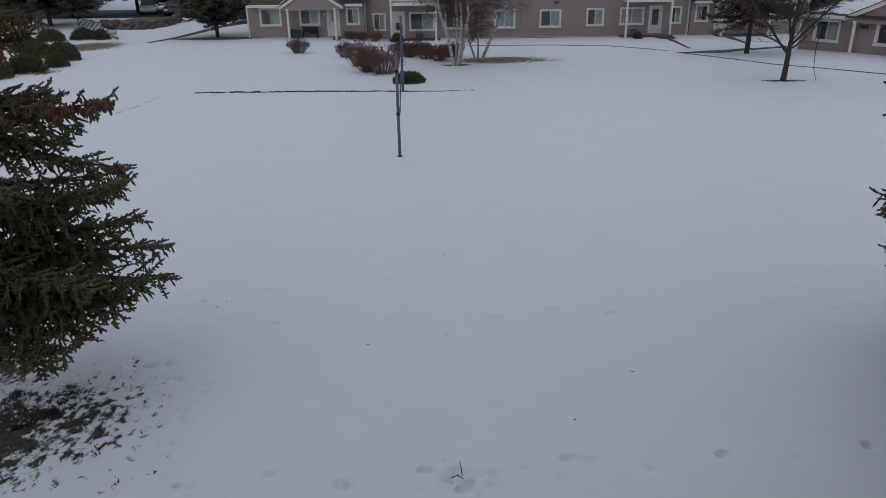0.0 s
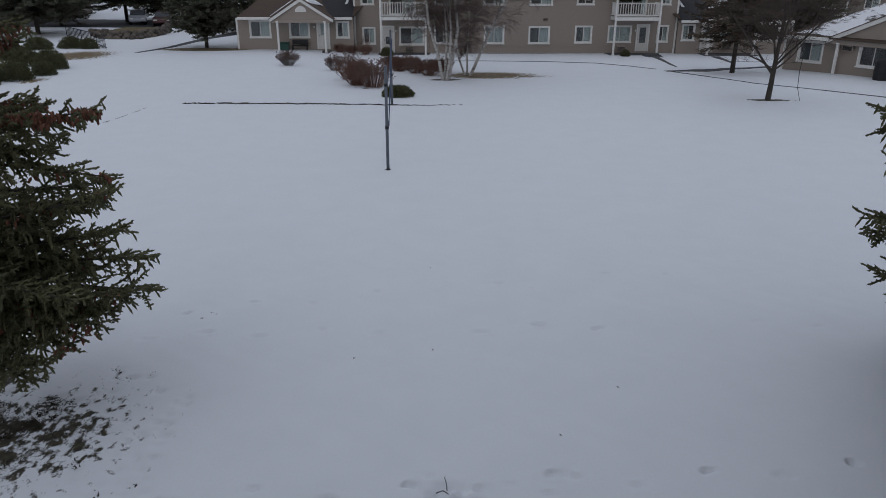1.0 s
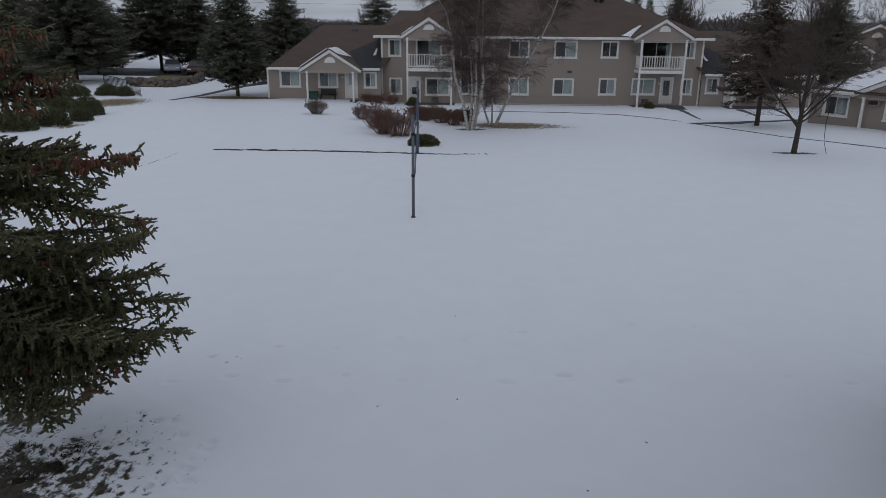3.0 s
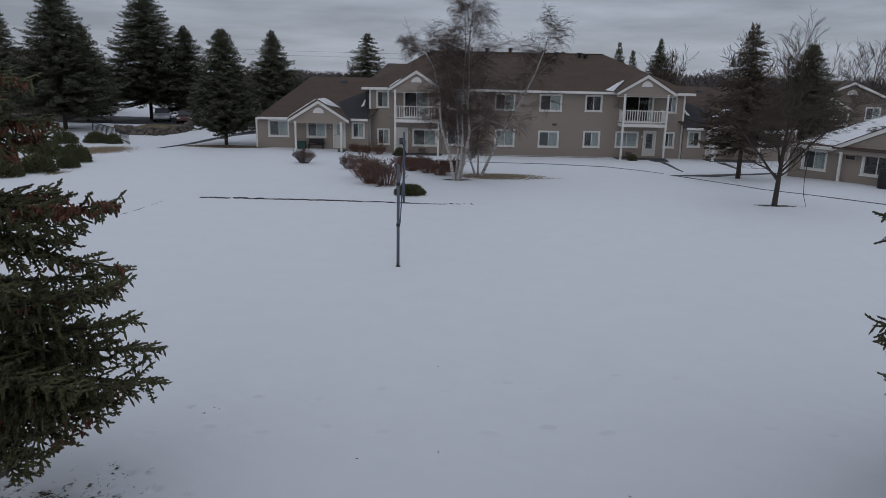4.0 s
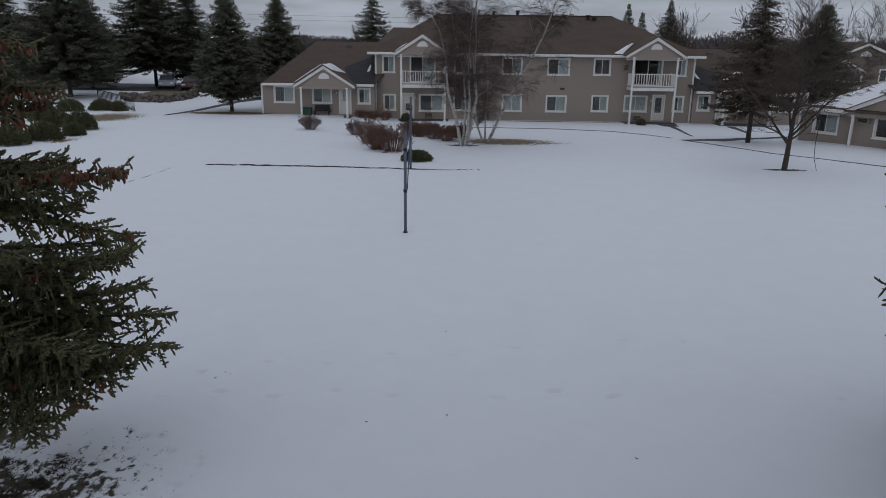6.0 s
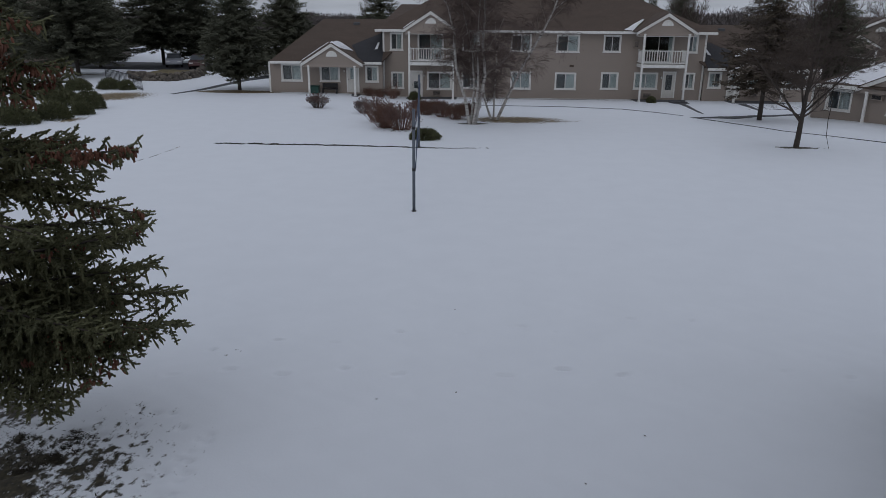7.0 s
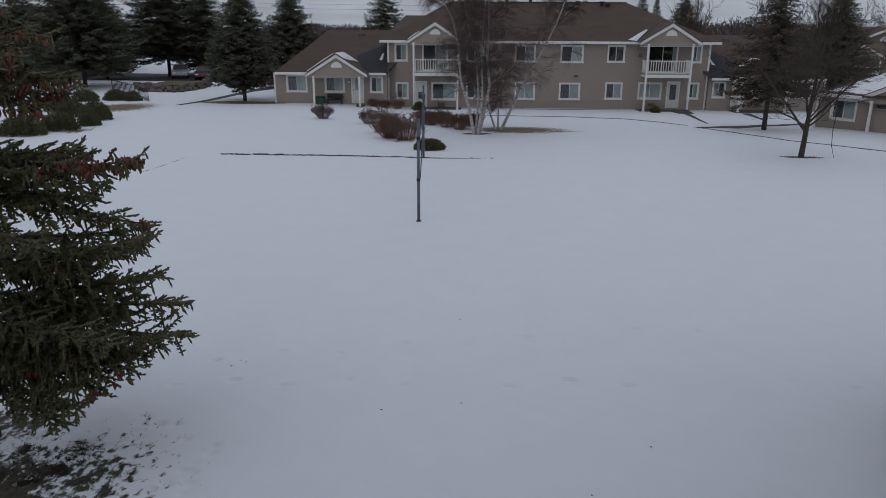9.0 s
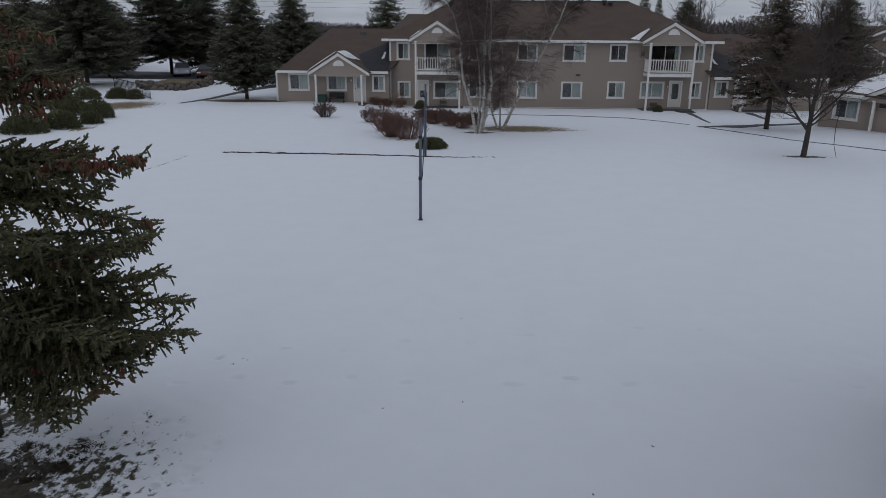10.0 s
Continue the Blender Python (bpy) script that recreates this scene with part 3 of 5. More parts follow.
# the building from whose upper window the lawn is seen, behind the eye
own = thing("wall_south", Matrix.Translation((0, -0.75, 0)) @ Matrix.Rotation(math.pi, 4, "Z"), "taupe-sided wall of the building behind the viewpoint", "wall", kind="structure")
part("wall", Shape().box(-16, 16, 0, 0.25, -0.3, 7.6), M_SIDING, own)
tagged(part("siding", laps(-16, 16, 0, 7.5, []), M_SIDING, own), kind="stuff")
part("eave", Shape().box(-16.4, 16.4, -0.45, 0.6, 7.6, 7.8, chamfer=0.03), M_WHITE, own)

# main two-storey building: local x along the front, y into it, z = 0 at its floor level
BZ = -0.62
bld = thing("apartment_building", Matrix.Translation((0, 58, BZ)), "two-storey taupe-sided apartment building with white trim", "building")
I = Matrix.Identity(4)
WIN = [(-5.98, -4.96, 3.47, 4.82, "right"), (-5.93, -4.91, 0.53, 1.83, "right"), (-3.06, -1.08, 0.47, 1.87, "right"),
       (-0.3, 1.1, 3.45, 4.79, "right"), (-0.3, 1.1, 0.57, 1.95, "right"), (3.51, 5.14, 3.45, 4.79, "right"), (3.6, 5.2, 0.57, 1.95, "both"),
       (7.09, 8.88, 3.45, 4.79, "right"), (7.11, 8.77, 0.58, 1.91, "right"), (10.75, 12.1, 3.49, 4.80, "none"), (10.75, 12.1, 0.64, 1.96, "right"),
       (13.34, 15.2, 0.68, 1.98, "both"), (17.25, 18.06, 3.5, 4.85, "right"), (17.2, 18.1, 0.72, 2.0, "right")]
DOORS = [(-4.3, -3.52, -0.1, 1.84), (15.68, 16.52, 0.02, 1.98)]
SLIDERS = [(-3.8, -1.75, 2.72, 4.86), (13.9, 16.2, 2.72, 4.86)]
holes = [w[:4] for w in WIN] + DOORS + SLIDERS
add_wall(bld, I, -6.55, 18.7, -0.45, 5.0, holes)
for a, b, mm in ((0.0, 12.4, Matrix.Translation((-6.55, 12.58, 0)) @ Matrix.Rotation(-math.pi / 2, 4, "Z")), (0.18, 12.58, Matrix.Translation((18.7, 0, 0)) @ Matrix.Rotation(math.pi / 2, 4, "Z"))):
    add_wall(bld, mm, a, b, -0.45, 5.0, [])
part("wall", Shape().box(-6.55, 18.7, 12.6, 12.78, -0.45, 5.0), M_SIDING, bld)
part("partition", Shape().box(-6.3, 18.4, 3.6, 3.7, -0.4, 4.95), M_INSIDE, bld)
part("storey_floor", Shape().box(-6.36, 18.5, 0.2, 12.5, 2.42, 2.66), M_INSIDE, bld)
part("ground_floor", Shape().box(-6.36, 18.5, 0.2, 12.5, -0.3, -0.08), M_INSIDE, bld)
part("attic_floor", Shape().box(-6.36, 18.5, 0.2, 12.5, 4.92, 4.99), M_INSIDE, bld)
for w in WIN:
    add_window(bld, I, *w)
for s0 in SLIDERS:
    add_window(bld, I, *s0, blind="edge" if s0[0] > 0 else "right", trim=0.08)
add_door(bld, I, *DOORS[0], glass=(0.22, 0.8, 0.34, 0.62))
add_door(bld, I, *DOORS[1], glass=(0.2, 0.8, 0.32, 0.92))
part("foundation", Shape().box(-6.5, 18.66, -0.012, 0.15, -0.9, -0.45), M_CONCRETE, bld)
for x in (-6.5, 18.65):
    part("corner_trim", Shape().box(x - 0.07, x + 0.07, -0.05, 0.02, -0.35, 4.95), M_WHITE, bld)
# hipped roof
E0, E1, YF, YB, ZE, RX0, RX1, RY, ZR = -7.05, 19.25, -0.62, 13.3, 5.08, -1.79, 13.04, 5.6, 8.10
for cs in ([(E0, YF, ZE), (E1, YF, ZE), (RX1, RY, ZR), (RX0, RY, ZR)], [(E1, YB, ZE), (E0, YB, ZE), (RX0, RY, ZR), (RX1, RY, ZR)],
           [(E0, YB, ZE), (E0, YF, ZE), (RX0, RY, ZR)], [(E1, YF, ZE), (E1, YB, ZE), (RX1, RY, ZR)]):
    part("roof", slab(cs, 0.09), M_ROOF, bld, "brown asphalt-shingled hipped roof")
part("soffit", Shape().box(E0 + 0.1, E1 - 0.1, YF + 0.02, YB - 0.1, 4.95, 4.985), M_WHITE, bld)
gutter(bld, I, E0, E1, ZE - 0.02, YF)
for x in (E0, E1):
    part("fascia", Shape().box(x - 0.06, x + 0.06, YF + 0.01, YB, ZE - 0.19, ZE), M_WHITE, bld)
for cs in ([(-7.4, 8.0, 5.5), (-2.6, 8.0, 5.5), (-3.4, 14.0, 7.1), (-6.3, 14.0, 7.1)], [(-6.3, 14.0, 7.1), (-3.4, 14.0, 7.1), (-2.6, 20.0, 5.5), (-7.4, 20.0, 5.5)]):
    part("rear_roof", slab(cs, 0.1), M_ROOF, bld, "brown shingled roof of the rear part")
part("ridge_cap", Shape().box(RX0, RX1, RY - 0.12, RY + 0.12, ZR - 0.02, ZR + 0.04, chamfer=0.02), M_ROOF, bld)
for x, y, h in ((3.0, 5.3, 0.42), (5.1, 6.6, 0.35), (7.9, 5.4, 0.3), (9.0, 5.2, 0.2), (10.9, 5.0, 0.28), (11.4, 4.9, 0.16), (8.4, 4.4, 0.16)):
    zt = ZE + (y - YF) / (RY - YF) * (ZR - ZE)
    zt = min(zt, ZR)
    v = Shape().tube([(x, y, zt - 0.1), (x, y, zt + h)], [0.13, 0.13], 10)
    v.box(x - 0.2, x + 0.2, y - 0.2, y + 0.2, zt + h - 0.02, zt + h + 0.08, chamfer=0.02)
    part("roof_vent", v, M_BLACK, bld, "dark metal roof vent")
part("wall_vent", Shape().box(8.2, 8.55, -0.1, -0.028, 2.35, 2.5, chamfer=0.02), M_ROOF, bld)
# balconies with gables and posts
for px0, px1, gx0, gx1 in ((-4.36, -0.95, -4.85, -0.57), (13.5, 16.85, 12.87, 17.4)):
    add_balcony(bld, I, px0 - 0.05, px1 + 0.05, -1.6, -0.03, 2.68)
    for x in (px0, px1):
        add_post(bld, I, x, -1.62, -0.12, 4.95)
    add_gable(bld, I, gx0, gx1, 5.05, 6.44, -1.6, 2.0)
    part("porch_slab", Shape().box(px0 - 0.3, px1 + 0.3, -1.9, -0.02, -0.35, -0.1, chamfer=0.02), M_CONCRETE, bld)
    part("soffit", Shape().box(gx0 + 0.2, gx1 - 0.2, -1.55, -0.65, 4.74, 4.79), M_WHITE, bld)
add_ac(bld, I, -2.6, 0.0)
add_ac(bld, I, 14.1, 0.02)
add_lamp(bld, I, -3.3, 1.55)
add_lamp(bld, I, 15.45, 1.6)
add_ac(bld, I, 13.05, 3.9, 0.4, 0.5)


def snow_patch(house, m, corners, lift=0.05, seed=1, mat=None):
    """A ragged pillow of snow left on a roof slope, inside the given four corners."""
    rng = random.Random(seed)
    a, b, c, d = [Vector(p) for p in corners]
    n, k = 16, 8
    s = Shape()
    for j in range(k + 1):
        for i in range(n + 1):
            u, v = i / n, j / k
            e = 0.14 * noise.noise((u * 5, v * 5, seed)) + 0.1 * noise.noise((u * 13, v * 13, seed + 4))
            v2 = min(1.0, max(0.0, v + e * (1 if 0 < j else 0.6)))
            u2 = min(1.0, max(0.0, u + 0.7 * e))
            p = (a * (1 - u2) + b * u2) * (1 - v2) + (d * (1 - u2) + c * u2) * v2
            edge = min(1.0, 6 * min(u, 1 - u, v, 1 - v))
            p.z += lift * (0.15 + edge * (0.8 + 0.6 * noise.noise((u * 7, v * 7, 9)))) if edge > 0 else 0.004
            s.v.append(tuple(m @ p))
    w = n + 1
    s.f = [(j * w + i, j * w + i + 1, (j + 1) * w + i + 1, (j + 1) * w + i) for j in range(k) for i in range(n)]
    return part("snow_patch", s, mat or M_SNOW, house, "leftover snow on the shingles", smooth=True)


snow_patch(bld, I, [(12.15, -0.5, 5.2), (12.8, -0.6, 5.13), (13.95, 0.95, 5.95), (13.85, 1.0, 5.98)], 0.07, 2)
snow_patch(bld, I, [(-4.85, -1.8, 5.13), (-4.85, -0.4, 5.13), (-3.9, -0.4, 5.76), (-3.9, -1.8, 5.76)], 0.08, 3)


# single-storey wings
def wing(name, m, length, label, porch=1.45, zr=5.55, wins=None, ac=(4.75, 0.25), snowy=False, gable=(2.88, 7.6, 2.33, 3.83)):
    """One-storey wing with a gabled porch. Local x runs away from its outer corner, y into it, z = 0 at its floor."""
    h = thing(name, m, label, "building")
    wins = wins or [(0.95, 2.6, 0.87, 2.2, "right"), (4.0, 5.57, 0.87, 2.2, "right"), (7.6, 8.62, 0.86, 2.12, "right")]
    door = (6.2, 7.0, 0.05, 2.1) if not snowy else (6.7, 7.5, 0.05, 2.1)
    add_wall(h, I, 0, length, -0.25, 2.4, [w[:4] for w in wins] + [door])
    add_wall(h, Matrix.Translation((0, 11.0, 0)) @ Matrix.Rotation(-math.pi / 2, 4, "Z"), 0, 10.82, -0.25, 2.4, [])
    part("wall", Shape().box(0.02, length, 10.9, 11.05, -0.25, 2.4), M_SIDING, h)
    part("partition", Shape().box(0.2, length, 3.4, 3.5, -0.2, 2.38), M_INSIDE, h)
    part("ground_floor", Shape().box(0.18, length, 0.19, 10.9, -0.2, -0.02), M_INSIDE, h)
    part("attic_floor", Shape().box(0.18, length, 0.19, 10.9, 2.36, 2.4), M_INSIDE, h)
    part("foundation", Shape().box(0.02, length, -0.012, 0.15, -0.7, -0.25), M_CONCRETE, h)
    for w in wins:
        add_window(h, I, *w)
    add_door(h, I, *door, dark=False)
    part("corner_trim", Shape().box(-0.05, 0.08, -0.05, 0.02, -0.2, 2.35), M_WHITE, h)
    add_gable(h, I, *gable, -porch, 3.2 if not snowy else 6.6)
    for x in (3.42, 6.97 if not snowy else 9.9):
        add_post(h, I, x, -porch, -0.08, 2.2)
    part("porch_slab", Shape().box(3.0, 7.2, -porch - 0.35, -0.02, -0.3, -0.06, chamfer=0.02), M_CONCRETE, h)
    if porch > 1:
        part("soffit", Shape().box(3.0, 7.3, -1.4, -0.6, 2.1, 2.15), M_WHITE, h)
    gutter(h, I, 0.25, 2.95, 2.42, -0.6)
    gutter(h, I, 7.5, length, 2.42, -0.6)
    add_ac(h, I, *ac)
    add_lamp(h, I, 5.95 if not snowy else 7.6, 1.7)
    r0, r1, ry, zr = (3.3, length + 3.0, 6.4, zr)
    for cs in ([(0.2, -0.6, 2.45), (length, -0.6, 2.45), (r1, ry, zr), (r0, ry, zr)], [(length, 11.6, 2.45), (0.2, 11.6, 2.45), (r0, ry, zr), (r1, ry, zr)], [(0.2, 11.6, 2.45), (0.2, -0.6, 2.45), (r0, ry, zr)]):
        part("roof", slab(cs, 0.08), M_ROOF, h, "brown asphalt-shingled roof")
    if not snowy:
        q = (zr - 2.45) / 7.0
        dk = slab([(7.3, -0.62, 2.45), (length, -0.62, 2.45), (length, 4.4, 2.45 + 5.0 * q), (7.7, 3.2, 2.45 + 3.8 * q), (6.3, 1.9, 2.45 + 2.5 * q)], 0.03)
        snow_patch(h, I, [(8.2, 1.2, 2.49 + 1.8 * q), (8.45, 1.3, 2.49 + 1.9 * q), (8.5, 2.3, 2.49 + 2.9 * q), (8.36, 2.4, 2.49 + 3.0 * q)], 0.04, 15)
        part("wet_shingles", moved(dk, Matrix.Translation((0, 0, 0.035))), M_ROOFDARK, h, "dark wet shingles")
        snow_patch(h, I, [(5.15, -1.55, 3.9), (5.25, 1.5, 3.92), (6.6, 1.3, 3.15), (5.75, -1.5, 3.52)], 0.1, 5)
        snow_patch(h, I, [(2.95, -1.65, 2.55), (2.95, -1.4, 2.55), (5.1, -1.4, 3.92), (5.1, -1.65, 3.92)], 0.06, 6)
    else:
        k = (zr - 2.45) / 7.0
        snow_patch(h, I, [(0.75, -0.3, 2.55), (3.2, -0.4, 2.52), (4.4, 6.1, 2.46 + 6.6 * k), (2.9, 6.2, 2.45 + 6.7 * k)], 0.06, 11, M_ROOFSNOW)
        g = (gable[3] - gable[2]) / (gable[1] - gable[0]) * 2
        snow_patch(h, I, [(2.85, -0.5, 2.42), (6.5, -0.5, 2.42 + 3.65 * g), (6.5, 6.4, 2.42 + 3.65 * g), (2.85, 6.4, 2.42)], 0.06, 12, M_ROOFSNOW)
    for x in (6.2, 9.0):
        part("roof_vent", Shape().box(x - 0.25, x + 0.25, 5.3, 5.7, zr - 0.6, zr - 0.25, chamfer=0.05), M_CONCRETE, h, "low grey roof vent")
    return h


WZ = -0.40
lw = wing("apartment_wing", Matrix.Translation((-15.45, 57.0, WZ)), 8.95, "single-storey taupe wing with gabled porch and snow remnants")
rw = wing("apartment_wing", Matrix.Translation((27.65, 57.6, -0.62)), 8.95, "single-storey taupe wing behind a bare tree")
for ob in rw.children_recursive:      # the east wing is the west one turned about
    ob.data.transform(Matrix.Scale(-1, 4, (1, 0, 0)))
    ob.data.flip_normals()

# the neighbouring house stands at an angle, nearer
ang = math.atan2(-0.835, 0.55)
nh = wing("neighbour_house", Matrix.Translation((21.31, 44.93, -0.58)) @ Matrix.Rotation(ang, 4, "Z"), 9.5, "single-storey taupe house with a snowy roof", porch=0.35, zr=4.45,
          gable=(2.8, 10.4, 2.35, 4.15),
          wins=[(0.9, 2.45, 0.9, 2.15, "right"), (4.5, 6.2, 0.95, 2.2, "none"), (8.0, 9.0, 0.86, 2.12, "right")], ac=(3.62, 1.75, 0.62, 0.32), snowy=True)


# ---- far houses, plain but with their openings ----
def far_house(m, width, depth, storeys, label, gable=True):
    h = thing("far_house", m, label, "building")
    H = 2.75 * storeys
    wins = []
    for k in range(storeys):
        n = max(2, int(width / 3.2))
        for i in range(n):
            x = -width / 2 + width * (i + 0.5) / n
            wins.append((x - 0.7, x + 0.7, 0.8 + 2.75 * k, 2.15 + 2.75 * k, "right"))
    add_wall(h, I, -width / 2, width / 2, -0.3, H, [w[:4] for w in wins], mat=M_SHADESIDING, look_words="lapped siding, brown darkened for shade")
    for w in wins:
        add_window(h, I, *w)
    for x in (-width / 2, width / 2 - 0.18):
        part("wall", Shape().box(x, x + 0.18, 0.18, depth, -0.3, H), M_SHADESIDING, h)
    part("wall", Shape().box(-width / 2, width / 2, depth, depth + 0.18, -0.3, H), M_SHADESIDING, h)
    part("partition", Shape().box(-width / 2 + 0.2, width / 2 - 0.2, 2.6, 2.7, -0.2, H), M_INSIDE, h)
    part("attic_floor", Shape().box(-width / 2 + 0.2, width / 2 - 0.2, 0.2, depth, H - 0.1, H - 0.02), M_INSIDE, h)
    rise = width * 0.23 if gable else 2.4
    if gable:
        e = width / 2 + 0.4
        part("gable_wall", Shape().prism([(-width / 2, H), (width / 2, H), (0, H + rise * 0.9)], 0.0, 0.15), M_SHADESIDING, h)
        for side in (-1, 1):
            part("roof", slab([(0, -0.5, H + rise), (0, depth + 0.4, H + rise), (side * e, depth + 0.4, H - 0.15), (side * e, -0.5, H - 0.15)][::-side], 0.1), M_ROOF, h, "brown shingled roof slope")
            part("rake_board", Shape().prism([(0, H + rise - 0.1), (0, H + rise - 0.36), (side * e, H - 0.46), (side * e, H - 0.22)][::side], -0.5, -0.4), M_WHITE, h)
        arc = [(0.5 * math.cos(t), H + 0.3 * rise + 0.5 * math.sin(t)) for t in [math.pi * k / 12 for k in range(13)]]
        part("gable_vent", Shape().prism(arc[::-1], -0.06, -0.01), M_WHITE, h)
    else:
        e = width / 2 + 0.4
        for cs in ([(-e, -0.5, H), (e, -0.5, H), (e - 3, depth / 2, H + rise), (3 - e, depth / 2, H + rise)], [(e, depth + 0.5, H), (-e, depth + 0.5, H), (3 - e, depth / 2, H + rise), (e - 3, depth / 2, H + rise)],
                   [(-e, depth + 0.5, H), (-e, -0.5, H), (3 - e, depth / 2, H + rise)], [(e, -0.5, H), (e, depth + 0.5, H), (e - 3, depth / 2, H + rise)]):
            part("roof", slab(cs, 0.1), M_ROOF, h, "brown shingled roof slope")
        gutter(h, I, -e, e, H, -0.5)
    return h


fh = far_house(Matrix.Translation((41.2, 75, -1.8)) @ Matrix.Rotation(radians(-14), 4, "Z"), 8.6, 14, 2, "two-storey house seen beyond the trees, its siding darkened for shade")
add_gable(fh, I, -4.2, -0.2, 4.7, 5.8, -1.6, 1.0)
add_balcony(fh, I, -4.0, -0.4, -1.6, -0.03, 2.6)
for x in (-3.9, -0.5):
    add_post(fh, I, x, -1.55, -0.3, 4.6)
far_house(Matrix.Translation((-55.5, 88, -0.4)) @ Matrix.Rotation(radians(12), 4, "Z"), 22, 12, 2, "brown apartment house half hidden behind spruces", gable=False)


# ---- trees ----
def needles_at(starts, dirs, lengths, rng, per=14, nlen=0.025, nwid=0.0066):
    """Needles all round many shoots at once: thin triangles leaning forwards round a slim core."""
    n = len(starts)
    starts, dirs, lengths = np.asarray(starts, float), np.asarray(dirs, float), np.asarray(lengths, float)[:, None]

    def across(d):
        ref = np.where(np.abs(d[:, 2:3]) > 0.9, np.array([[1.0, 0, 0]]), np.array([[0, 0, 1.0]]))
        a = np.cross(d, ref)
        a /= np.linalg.norm(a, axis=1, keepdims=True)
        return a, np.cross(d, a)
    A, B = across(dirs)
    low, high = ([starts + dirs * (lengths * f) + r * (A * math.cos(t) + B * math.sin(t)) for t in (0.0, 2.09, 4.19)] for f, r in ((0.0, 0.010), (0.75, 0.017)))
    end = starts + dirs * (lengths * 1.08)
    core = np.stack([v for a, b in ((0, 1), (1, 2), (2, 0)) for v in (low[a], low[b], high[b], low[a], high[b], high[a], high[a], high[b], end)], axis=1).reshape(-1, 3)
    S, D, L, A, B = (np.repeat(a, per, axis=0) for a in (starts, dirs, lengths, A, B))
    t = rng.random((n * per, 1))
    a = rng.random((n * per, 1)) * 2 * np.pi
    R = A * np.cos(a) + B * np.sin(a)
    base = S + D * (L * t)
    ln = nlen * (0.95 + 0.15 * t) * (0.8 + 0.4 * rng.random((n * per, 1)))
    tip = base + R * ln * 0.72 + D * ln * (0.45 + 0.2 * t)
    side = np.cross(R, D) * nwid
    return np.concatenate([np.stack([base - side, base + side, tip], axis=1).reshape(-1, 3), core])


def mesh_of_triangles(name, V, mat, parent, label="", kind="stuff"):
    me = bpy.data.meshes.new(name)
    n = len(V) // 3
    me.vertices.add(3 * n)
    me.loops.add(3 * n)
    me.polygons.add(n)
    me.vertices.foreach_set("co", np.ascontiguousarray(V, dtype=np.float32).ravel())
    me.loops.foreach_set("vertex_index", np.arange(3 * n, dtype=np.int32))
    me.polygons.foreach_set("loop_start", np.arange(0, 3 * n, 3, dtype=np.int32))
    me.materials.append(mat)
    me.update(calc_edges=True)
    ob = new(name, me)
    ob.parent = parent
    return tagged(ob, label=label, kind=kind)


